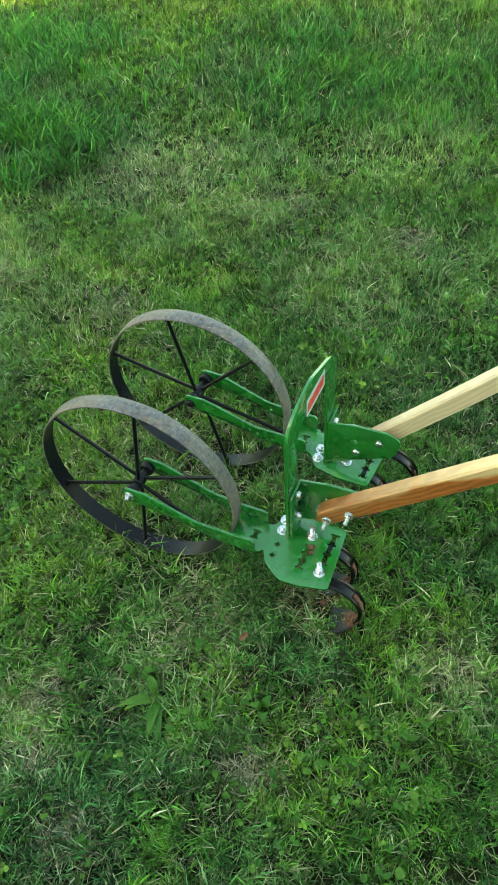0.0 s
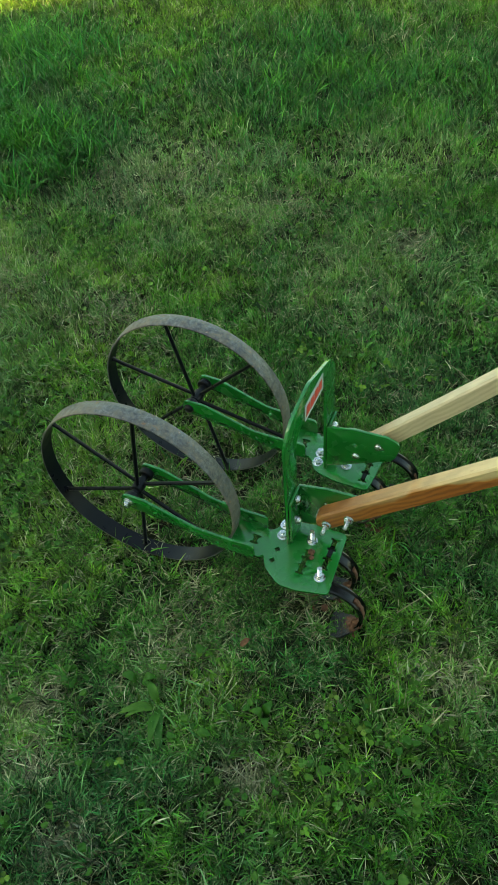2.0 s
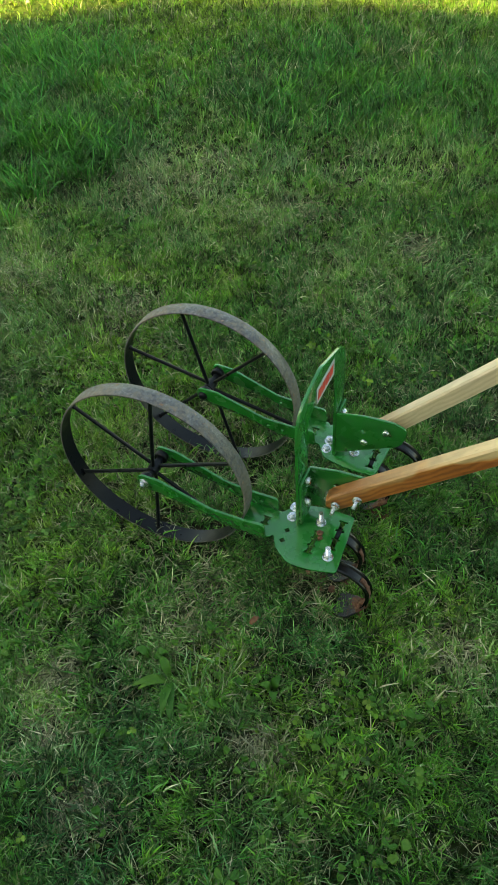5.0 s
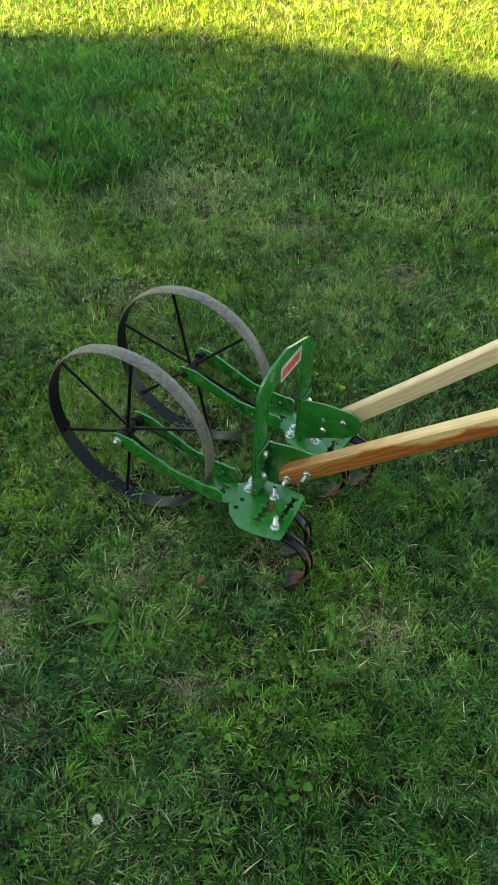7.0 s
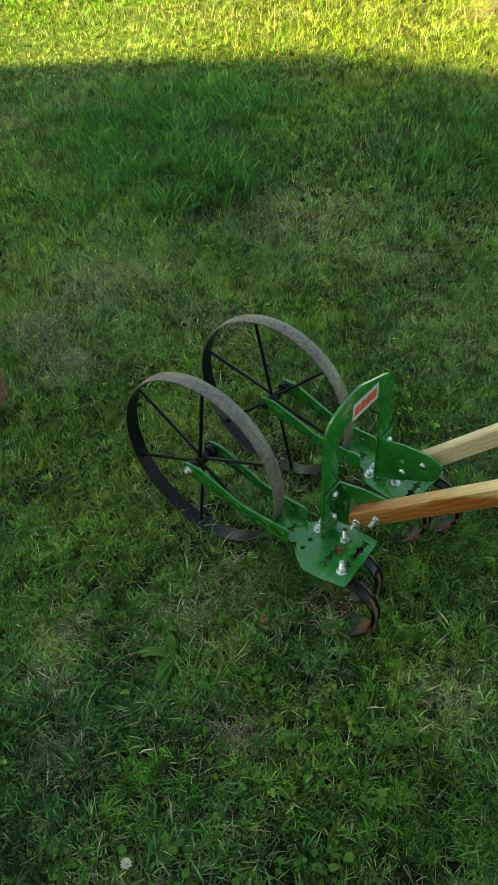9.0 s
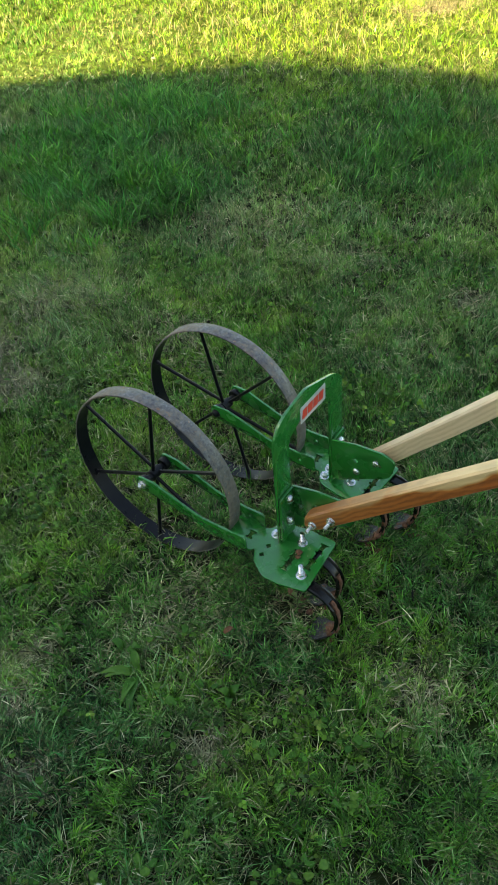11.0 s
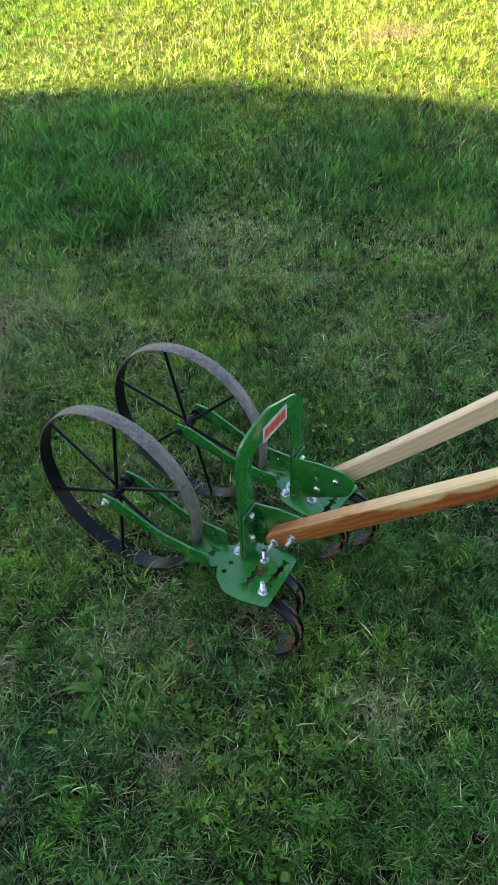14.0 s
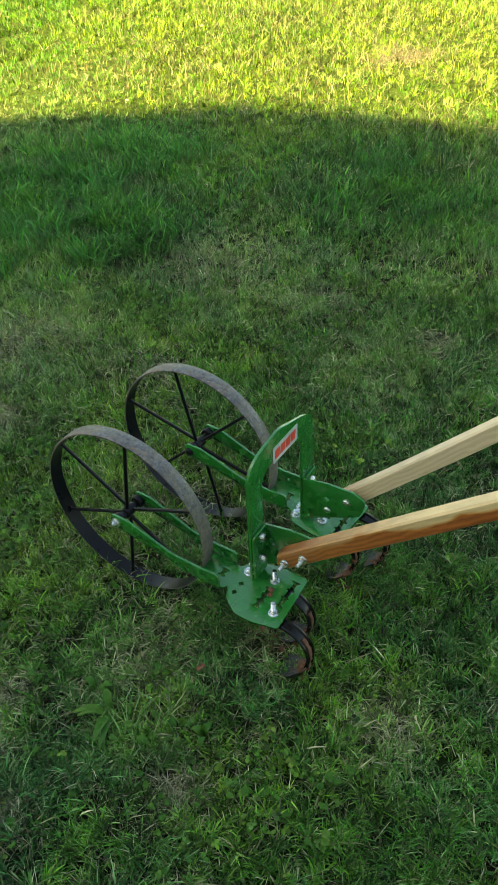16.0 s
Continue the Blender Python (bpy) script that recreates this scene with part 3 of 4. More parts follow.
def heel_mesh(bx, y, seed):
    """Crumbs of soil that stick together on the heel of a shovel."""
    dice = random.Random(seed)
    bm = bmesh.new()
    for _ in range(9):
        r, f = dice.uniform(0.0035, 0.0075), dice.random()
        at = Vector((bx + 0.060 + 0.015 * f, y + dice.gauss(0, 0.008), 0.020 + 0.022 * f))
        made = bmesh.ops.create_icosphere(bm, subdivisions=2, radius=r)["verts"]
        for v in made:
            v.co = at + v.co * (1 + 0.45 * noise.fractal(v.co * (2.4 / r) + Vector((seed, f * 9, 0)), 0.9, 2.0, 3))
    return bm


CHANNEL = [(-0.0105, -0.0030), (0.0105, -0.0030), (0.0110, 0.0026), (0.0080, 0.0036), (0.0050, 0.0004), (-0.0050, 0.0004), (-0.0080, 0.0036), (-0.0110, 0.0026)]


def crust_mesh(pts, ups, seed):
    """Dried soil caked along the groove of a tine, thick and thin by turns."""
    dice = random.Random(seed)
    size = [(dice.uniform(0.0032, 0.0056), dice.uniform(0.0008, 0.0030)) for _ in pts]

    def section(i):
        w, h = size[i]
        return [(-w, 0.0002), (w, 0.0002), (w * 0.75, 0.0006 + h), (0.1 * w, 0.0010 + h * 1.2), (-w * 0.8, 0.0006 + h * 0.8)]
    return sweep(pts, section, ups)


for k, (bx, y) in enumerate(((0.346, -0.034), (0.311, 0.031), (0.308, TRACK - 0.027), (0.346, TRACK + 0.034))):
    line = smooth_line(tine_points(bx))
    pts = [Vector((p.x, y, p.y)) for p in line]
    ups = []
    for i in range(len(pts)):
        w = pts[min(i + 1, len(pts) - 1)] - pts[max(i - 1, 0)]
        ups.append(Vector((-w.z, 0, w.x)))
    tine = part("tine", sweep(pts, lambda i: CHANNEL, ups), TINE, hoe, "black curled spring tine with red soil", True)
    lo, hi = ((15, 27), (18, 31), (16, 29), (19, 30))[k]
    part("soil_crust", crust_mesh(pts[lo:hi], ups[lo:hi], k + 5), CLOD, tine, "dried red-brown soil caked on the tine", True)
    part("shovel", shovel_mesh(bx, y), SHOVEL, tine, "bare steel cultivator shovel", True)
    part("soil_lump", heel_mesh(bx, y, k + 11), CLOD, tine, "crumbly red soil heaped on the shovel", True)

# ---- a second, rusty wheel beside the hoe ----
old = thing("rusty_wheel", "rust-brown iron spoked wheel standing in the grass", "wheel")
wheel(old, -0.068, 3, (RUST, RUST), x=-0.733, z=0.182, radius=0.186, width=0.036)

# ---- an out-of-view house, added and shaped to cast the shadow on the lawn ----
RIDGE, PITCH = 9.0, 1.50
DEEP, LONG = 3.2, 13.0
corner = Vector((-1.34, 2.475, 0)) - SUN_WAY * (RIDGE / math.tan(SUN_EL))
house = tagged(thing("house", "unseen two-storey house with steep gabled roof, added to shade the lawn", "house", at=pose(corner.x, corner.y, 0, 0, 0, 9.6)), kind="structure")
EAVE = RIDGE - PITCH * DEEP
inset = RIDGE - PITCH * (DEEP - 0.3) - 0.15
part("wall", slab([(-DEEP + 0.3, -0.1), (DEEP - 0.3, -0.1), (DEEP - 0.3, inset), (0, RIDGE - 0.18), (-DEEP + 0.3, inset)], LONG - 0.5, yz(0.25), bevel=0), SIDING, house)
part("roof", slab([(-DEEP, EAVE), (0, RIDGE), (DEEP, EAVE), (DEEP, EAVE - 0.15), (0, RIDGE - 0.15), (-DEEP, EAVE - 0.15)], LONG, yz(0), bevel=0), SHINGLE, house)

# ---- lawn ----
rng = np.random.default_rng(7)


def lattice(seed, size=64):
    return np.random.default_rng(seed).random((size, size))


def field(x, y, scale, seed):
    """Smooth value noise from 0 to 1 over the plan, in lumps of about 1 / scale metres."""
    g = lattice(seed)
    u, v = x * scale + 31.7, y * scale + 17.3
    i, j = np.floor(u).astype(int), np.floor(v).astype(int)
    fu, fv = u - i, v - j
    fu, fv = fu * fu * (3 - 2 * fu), fv * fv * (3 - 2 * fv)
    a, b = g[i % 64, j % 64], g[(i + 1) % 64, j % 64]
    c, d = g[i % 64, (j + 1) % 64], g[(i + 1) % 64, (j + 1) % 64]
    return (a * (1 - fu) + b * fu) * (1 - fv) + (c * (1 - fu) + d * fu) * fv


def ground_height(x, y):
    r = np.hypot(x - 0.2, y - 0.1)
    return (field(x, y, 1.3, 3) - 0.5) * 0.05 * np.clip((r - 0.6) / 1.5, 0, 1) + (field(x, y, 9.0, 4) - 0.5) * 0.008 - 0.006


def ground_mesh():
    ax = np.concatenate([[-400, -120, -40, -15, -8, -5.5], np.arange(-4.6, 2.61, 0.06), [3.5, 5, 8, 15, 40, 120, 400]])
    ay = np.concatenate([[-400, -120, -40, -15, -8, -4, -2], np.arange(-1.2, 5.61, 0.06), [6.5, 8, 12, 20, 50, 140, 400]])
    gx, gy = np.meshgrid(ax, ay, indexing="ij")
    near = (np.abs(gx) < 5) & (gy > -1.5) & (gy < 5.8)
    gz = np.where(near, ground_height(gx, gy), -0.006)
    n, m = gx.shape
    idx = np.arange(n * m).reshape(n, m)
    quads = np.stack([idx[:-1, :-1], idx[1:, :-1], idx[1:, 1:], idx[:-1, 1:]], -1).reshape(-1, 4)
    me = bpy.data.meshes.new("ground")
    me.from_pydata(np.stack([gx, gy, gz], -1).reshape(-1, 3).tolist(), [], quads.tolist())
    me.polygons.foreach_set("use_smooth", [True] * len(me.polygons))
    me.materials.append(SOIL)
    return me


tagged(new("ground", ground_mesh()), "thatchy lawn soil under the grass, darkened for shade between tufts", "ground", kind="structure")

# straw-dry spots (x, y, radius, strength) and tall, lush spots (x, y, radius, height)
DRY = [(-1.2, 3.5, 1.5, 0.30), (-2.1, 2.8, 0.6, 0.35), (-0.035, -0.36, 0.042, 0.9), (0.02, -0.45, 0.036, 0.9), (0.12, -0.53, 0.038, 0.7), (0.346, -0.34, 0.034, 0.9), (0.15, -0.14, 0.10, 0.35),
       (0.173, 1.085, 0.06, 0.5), (-0.205, 1.13, 0.16, 0.22), (-0.60, 1.13, 0.20, 0.22), (-0.446, 0.554, 0.12, 0.4), (0.59, -0.045, 0.06, 0.4), (0.0, 0.85, 0.2, 0.16),
       (-0.847, 0.251, 0.10, 0.6), (-0.663, 0.198, 0.08, 0.8), (-0.845, 0.528, 0.18, 0.42), (-1.642, 1.761, 0.16, 0.45), (-1.964, 1.205, 0.2, 0.45),
       (-1.03, 3.38, 0.17, 1.0), (-1.0, 4.05, 0.15, 0.5), (-0.3, 2.75, 0.5, 0.3), (0.33, 0.0, 0.06, 0.5), (-0.25, 1.0, 0.4, 0.10)]
# pale grass; the three wide spots on the left also paint in stronger skylight
PALE = [(-1.0, 0.6, 0.5, 0.7), (-1.7, 1.0, 0.5, 0.7), (-2.2, 1.8, 0.5, 0.7), (-0.3, 0.0, 0.3, 0.4), (-1.16, 0.64, 0.18, 0.7), (-0.85, 0.52, 0.20, 0.8), (-0.64, 1.22, 0.22, 0.9), (-0.66, 1.49, 0.16, 0.6), (0.02, 1.49, 0.22, 0.7), (-0.57, 0.33, 0.16, 0.6), (-0.66, 0.52, 0.14, 0.7), (-0.36, 1.04, 0.20, 0.7), (0.12, 0.94, 0.2, 0.6), (0.35, -0.34, 0.10, 0.5), (-0.05, -0.39, 0.10, 0.5), (-1.95, 1.25, 0.25, 0.5), (0.12, -0.21, 0.08, 0.5), (0.62, -0.05, 0.10, 0.4)]
LUSH = [(-0.95, 1.18, 0.18, 0.9), (-1.48, 1.80, 0.22, 0.8), (-0.30, 2.02, 0.22, 0.7), (-1.70, 1.25, 0.35, 1.0), (-1.25, 1.25, 0.35, 1.0), (-1.35, 1.7, 0.25, 0.7), (-0.5, 1.9, 0.35, 0.75), (-0.1, 1.85, 0.3, 0.6), (-1.15, 0.95, 0.3, 0.6)]
# yellower and bluer stretches of lawn; yellow past y 2.5 is sunlight put into the hue
# weak spots at y 0.5 to 1.2 paint in brighter open skylight
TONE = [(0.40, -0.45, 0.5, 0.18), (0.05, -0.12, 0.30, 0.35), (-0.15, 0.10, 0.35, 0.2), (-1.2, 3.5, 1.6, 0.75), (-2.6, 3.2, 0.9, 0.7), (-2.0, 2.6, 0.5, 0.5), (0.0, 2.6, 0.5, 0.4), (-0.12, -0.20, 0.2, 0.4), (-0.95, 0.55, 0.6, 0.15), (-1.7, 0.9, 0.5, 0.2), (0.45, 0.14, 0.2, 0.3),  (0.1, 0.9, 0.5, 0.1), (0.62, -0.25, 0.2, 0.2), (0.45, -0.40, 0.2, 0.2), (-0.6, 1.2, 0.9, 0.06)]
DARK = [(0.68, -0.35, 0.32, 0.12), (0.55, 0.45, 0.3, 0.3), (0.25, -0.50, 0.25, 0.15), (0.14, -0.50, 0.16, 0.4), (0.20, -0.66, 0.15, 0.4), (0.34, -0.11, 0.10, 0.3), (-0.95, 1.2, 0.3, 0.5), (-1.45, 1.2, 0.3, 0.4), (-0.62, 1.84, 0.3, 0.4), (0.55, 0.15, 0.3, 0.2)]
BARE = [(0.72, -0.30, 0.032, 1.0), (0.70, -0.335, 0.022, 1.0), (0.545, 0.30, 0.02, 0.9)]
WORN = [(0.36, 0.24, 0.08), (0.31, -0.02, 0.05)]


def spots(x, y, table):
    out = np.zeros_like(x)
    for cx, cy, r, s in table:
        out = np.maximum(out, s * np.exp(-((x - cx) ** 2 + (y - cy) ** 2) / (r * r)))
    return out


def patchy(x, y, table):
    """The same spots with a ragged outline."""
    return np.clip(spots(x, y, table) * (0.25 + 1.0 * field(x, y, 21, 91) + 0.5 * field(x, y, 55, 92)), 0, 1)


def scatter(n, r0, r1, a0, a1):
    """n places in a sector of the lawn."""
    r = np.sqrt(rng.random(n) * (r1 * r1 - r0 * r0) + r0 * r0)
    a = np.radians(a0 + (a1 - a0) * rng.random(n) + rng.normal(0, 3.0, n))
    r = r * (1 + rng.normal(0, 0.02, n))
    return 0.78 + r * np.cos(a), -0.85 + r * np.sin(a)


def blades(name, x, y, height, width, lean, turn, age, tone, segs, material, label, z0=0.0, flat=0.0, pallor=None, curl=0.3, tip=0.0):
    """Tapered, bending blades as one mesh; curl bends them sideways, tip ages their ends."""
    n = len(x)
    z = ground_height(x, y) + z0
    head = rng.random(n) * 2 * np.pi if turn is None else turn
    dx, dy = np.cos(head), np.sin(head)
    spin = head + np.pi / 2 + rng.normal(0, 0.6, n)
    sx, sy = np.cos(spin), np.sin(spin)
    twist = rng.normal(0, curl, n) if curl else np.zeros(n)
    rows, old = [], []
    tip = np.broadcast_to(tip, (n,))
    for k in range(segs + 1):
        f = k / segs
        out = height * lean * (f ** 1.6)
        side = height * twist * f * f
        up = height * (f * (1 - flat * f) - 0.38 * np.clip(lean, 0, 1.6) * f ** 2.3 * 0.75)
        w = width * (0.75 + 0.5 * f - 1.15 * f * f) * 0.5
        cx, cy, cz = x + dx * out - dy * side, y + dy * out + dx * side, z + up
        end = np.clip(age + tip * f ** 3, 0, 1)
        if k < segs:
            rows.append(np.stack([cx - sx * w, cy - sy * w, cz], -1))
            rows.append(np.stack([cx + sx * w, cy + sy * w, cz + 0.12 * w], -1))
            old += [end, end]
        else:
            rows.append(np.stack([cx, cy, cz], -1))
            old.append(end)
    per = len(rows)
    co = np.stack(rows, 1).reshape(-1, 3)
    base = (np.arange(n) * per)[:, None]
    tris = []
    for k in range(segs - 1):
        a = 2 * k
        tris += [(a, a + 1, a + 3), (a, a + 3, a + 2)]
    tris.append((2 * segs - 2, 2 * segs - 1, 2 * segs))
    faces = np.concatenate([base + np.array(t)[None, :] for t in tris], 1).reshape(-1)
    me = bpy.data.meshes.new(name)
    k = len(faces) // 3
    me.vertices.add(len(co))
    me.vertices.foreach_set("co", co.astype(np.float32).ravel())
    me.loops.add(len(faces))
    me.loops.foreach_set("vertex_index", faces.astype(np.int32))
    me.polygons.add(k)
    me.polygons.foreach_set("loop_start", np.arange(0, 3 * k, 3, dtype=np.int32))
    me.attributes.new("age", "FLOAT", "POINT").data.foreach_set("value", np.stack(old, 1).ravel().astype(np.float32))
    me.attributes.new("tone", "FLOAT", "POINT").data.foreach_set("value", np.repeat(tone, per).astype(np.float32))
    pallor = np.clip(rng.normal(0.5, 0.13, n), 0, 1) if pallor is None else pallor
    me.attributes.new("pallor", "FLOAT", "POINT").data.foreach_set("value", np.repeat(pallor, per).astype(np.float32))
    me.update(calc_edges=True)
    me.polygons.foreach_set("use_smooth", np.ones(k, dtype=bool))
    me.materials.append(material)
    return tagged(new(name, me), label, "grass", kind="stuff")


def lawn_points():
    xs, ys, sc = [], [], []
    for n, r0, r1, a0, a1, s in ((29000, 0.30, 1.25, 66, 172, 1.0), (46000, 1.25, 2.3, 88, 156, 0.9), (38000, 2.3, 3.7, 92, 150, 1.0), (19000, 3.7, 6.6, 96, 148, 1.35), (15000, 0.3, 6.5, -180, 180, 3.0)):
        x, y = scatter(n, r0, r1, a0, a1)
        xs.append(x), ys.append(y), sc.append(np.full(n, s))
    return np.concatenate(xs), np.concatenate(ys), np.concatenate(sc)


# tufts: each has its own hue, height and a few to a dozen blades that spread outwards
cx, cy, cs = lawn_points()
dry = np.clip(patchy(cx, cy, DRY) + 0.45 * np.clip(field(cx, cy, 3.5, 11) - 0.62, 0, 1) + 0.4 * np.clip(field(cx, cy, 14, 12) - 0.66, 0, 1), 0, 1)
worn = spots(cx, cy, [(*w, 0.45) for w in WORN])
keep = rng.random(len(cx)) > 0.5 * np.clip(dry - 0.3, 0, 1) + 0.5 * worn + 0.95 * spots(cx, cy, BARE) + 2.2 * np.clip(field(cx, cy, 38, 13) - 0.50, 0, 1) * np.where(np.hypot(cx - 0.78, cy + 0.85) > 1.4, 0.4, 1.0)
cx, cy, cs, dry = cx[keep], cy[keep], cs[keep], dry[keep]
m = len(cx)
tuft_tall = np.exp(rng.normal(0, 0.30, m))
tuft_tone = np.clip(0.14 + 0.46 * field(cx, cy, 2.6, 51) + 0.62 * (field(cx, cy, 11, 52) - 0.5) + 0.40 * (field(cx, cy, 25, 53) - 0.5) + rng.normal(0, 0.13, m), 0, 1)
# last term puts the cool tint of the shaded band into the hue
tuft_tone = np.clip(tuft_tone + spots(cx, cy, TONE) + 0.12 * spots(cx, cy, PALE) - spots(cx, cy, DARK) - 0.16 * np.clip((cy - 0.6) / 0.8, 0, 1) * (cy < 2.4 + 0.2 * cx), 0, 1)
tuft_dry = np.clip(dry + 0.30 * (rng.random(m) < 0.07), 0, 1)
close = (np.hypot(cx - 0.78, cy + 0.85) < 1.25) & (cy < 0.6)
many = np.where(close, rng.integers(6, 15, m), np.where(cs > 2, 4, rng.integers(5, 14, m)))
own = np.repeat(np.arange(m), many)
n = len(own)
dist = np.abs(rng.normal(0, 0.0052, n)) * cs[own]
ang = rng.random(n) * 2 * np.pi
combed = 4 * np.pi * field(cx, cy, 9, 55) + rng.normal(0, 0.5, m)      # the way in which a clump of tufts lies
is_combed = (rng.random(m) < 0.40)[own]
gx, gy = cx[own] + dist * np.cos(ang), cy[own] + dist * np.sin(ang)
dry, lush, pale = tuft_dry[own], spots(gx, gy, LUSH), spots(gx, gy, PALE) * (0.4 + field(gx, gy, 16, 61))
hgt = (0.012 + 0.015 * field(gx, gy, 6, 21) + 0.020 * lush) * tuft_tall[own] * np.exp(rng.normal(0, 0.28, n)) * (1 - 0.35 * dry)
pressed = spots(gx, gy, [(-0.07, -0.02, 0.075, 0.55), (0.0, -0.02, 0.085, 0.65), (0.07, -0.01, 0.08, 0.65), (-0.07, TRACK - 0.02, 0.075, 0.5), (0.0, TRACK - 0.02, 0.085, 0.55), (0.07, TRACK - 0.01, 0.08, 0.6), (0.385, -0.070, 0.040, 0.45), (0.37, 0.0, 0.05, 0.3)])
hgt = np.minimum(hgt, 0.034 + 0.03 * lush) * (1 - pressed) * (1 + 0.7 * np.clip((gy - 2.0) / 0.8, 0, 1))
wid = np.where(close[own], 0.0018 + 0.0028 * rng.random(n) ** 1.5, 0.0019 + 0.0026 * rng.random(n) ** 1.5) * cs[own]
under = (np.abs(gx) < 0.125) & (np.minimum(np.abs(gy), np.abs(gy - TRACK + 0.006)) < 0.024)
hgt = np.where(under, np.minimum(hgt, 0.004), hgt)
is_dry = rng.random(n) < 0.032 + 0.60 * dry
age = np.where(is_dry, 0.75 + 0.25 * rng.random(n), np.clip(rng.normal(0.07, 0.09, n) + 0.2 * dry + 0.30 * pale, 0, 0.65))
lean = np.where(is_dry, rng.uniform(0.7, 1.5, n), np.where(close[own], rng.uniform(0.05, 1.10, n), rng.uniform(0.0, 0.85, n)))
tuft_pallor = np.clip(0.500 + rng.normal(0, 0.21, m) + 0.50 * (field(cx, cy, 50, 81) - 0.5) + 0.18 * (field(cx, cy, 19, 84) - 0.5) + 0.10 * (field(cx, cy, 7, 82) - 0.5) + 0.48 * spots(cx, cy, PALE) * field(cx, cy, 9, 83) - 0.10 * spots(cx, cy, DARK) - 0.055 * spots(cx, cy, [(0.40, -0.42, 0.5, 1.0)]), 0, 1)
pallor = np.clip(tuft_pallor[own] + rng.normal(0, 0.05, n), 0, 1)
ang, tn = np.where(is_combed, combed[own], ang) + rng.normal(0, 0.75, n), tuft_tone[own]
seedy = np.where(rng.random(n) < 0.27, rng.uniform(0.2, 0.75, n), 0.0)
short = (cs[own] > 2) | (~close[own] & (rng.random(n) < 0.55))      # short straight blades
hgt = np.where(short, 0.85 * hgt, hgt)
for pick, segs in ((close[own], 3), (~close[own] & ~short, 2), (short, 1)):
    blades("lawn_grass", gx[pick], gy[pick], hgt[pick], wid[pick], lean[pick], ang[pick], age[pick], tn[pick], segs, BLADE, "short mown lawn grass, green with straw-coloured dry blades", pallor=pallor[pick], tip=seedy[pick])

# tall lush tufts
cx, cy = [], []
for lx, ly, lr, ls in LUSH:
    k = int(5200 * ls * lr * lr / 0.1)
    cx.append(rng.normal(lx, lr * 0.72, k)), cy.append(rng.normal(ly, lr * 0.72, k))
tx, ty = np.concatenate(cx), np.concatenate(cy)
ok = (field(tx, ty, 9, 31) > 0.33) & (rng.random(len(tx)) < np.clip(1.7 * spots(tx, ty, LUSH) * (0.35 + 1.2 * field(tx, ty, 5, 33)) - 0.08, 0, 1))
tx, ty = tx[ok], ty[ok]
n = len(tx)
flow = 2 * np.pi * field(tx, ty, 2.2, 32) + rng.normal(0, 1.9, n)
blades("tall_grass", tx, ty, (0.034 + 0.062 * rng.random(n) ** 1.3) * (0.78 + 0.22 * (tx < -0.8)), 0.0032 + 0.0034 * rng.random(n), rng.uniform(0.15, 1.15, n), flow, np.clip(rng.normal(0.03, 0.06, n), 0, 1), np.clip(field(tx, ty, 10, 34) + rng.normal(0, 0.2, n), 0, 1), 4, TALL, "longer lush green grass in tufts", pallor=np.clip(0.42 + 0.12 * (tx < -0.9) + 0.4 * (field(tx, ty, 22, 35) - 0.5) + rng.normal(0, 0.13, n), 0, 1))

# pale blue-green clumps that lean over
px, py = [], []
for lx, ly, lr in ((-0.74, 0.42, 0.07), (-0.60, 0.33, 0.06), (-0.90, 0.58, 0.08), (-0.68, 0.52, 0.06), (-1.02, 0.74, 0.07), (-0.52, 0.30, 0.05), (0.30, 0.98, 0.05), (0.37, 1.08, 0.07), (0.42, 0.95, 0.05), (0.06, 1.02, 0.06), (-0.36, 1.30, 0.07), (0.05, -0.47, 0.05), (0.42, -0.50, 0.05), (0.22, -0.30, 0.05)):
    k = int(42000 * lr * lr)
    px.append(rng.normal(lx, lr, k)), py.append(rng.normal(ly, lr, k))
px, py = np.concatenate(px), np.concatenate(py)
n = len(px)
blades("tall_grass", px, py, 0.026 + 0.026 * rng.random(n), 0.0018 + 0.0022 * rng.random(n), rng.uniform(0.3, 1.3, n), 4 * np.pi * field(px, py, 5, 36) + rng.normal(0, 0.5, n), np.clip(rng.normal(0.28, 0.14, n), 0, 1), np.clip(rng.normal(0.05, 0.15, n), 0, 1), 3, BLADE, "pale blue-green grass leaning over in clumps", pallor=np.clip(rng.normal(0.69, 0.15, n), 0, 1))

# blades that stand up against the wheels
wx = np.concatenate([rng.uniform(-0.14, 0.08, 60), rng.uniform(-0.13, 0.08, 50), rng.uniform(0.33, 0.43, 90)])
wy = np.concatenate([rng.normal(-0.030, 0.010, 60), rng.normal(TRACK - 0.036, 0.010, 50), rng.normal(TRACK - 0.055, 0.022, 90)])
n = len(wx)
blades("tall_grass", wx, wy, 0.022 + 0.030 * rng.random(n), 0.0022 + 0.0026 * rng.random(n), rng.uniform(0.1, 0.9, n), None, np.clip(rng.normal(0.08, 0.1, n), 0, 1), rng.random(n), 3, BLADE, "longer grass blades against the wheel")

# pale stalks standing in the sunlit lawn
sx2, sy2 = rng.uniform(-3.0, 0.2, 5200), rng.uniform(2.1, 4.4, 5200)
ok = field(sx2, sy2, 2.5, 71) + 0.25 * field(sx2, sy2, 9, 72) > 0.58
sx2, sy2 = sx2[ok], sy2[ok]
n = len(sx2)
blades("tall_grass", sx2, sy2, 0.04 + 0.06 * rng.random(n) ** 2, 0.0022 + 0.0022 * rng.random(n), rng.uniform(0.1, 0.9, n), None, np.clip(rng.normal(0.75, 0.25, n), 0, 1), rng.random(n), 3, BLADE, "thin straw-coloured stalks in the sunlit lawn")

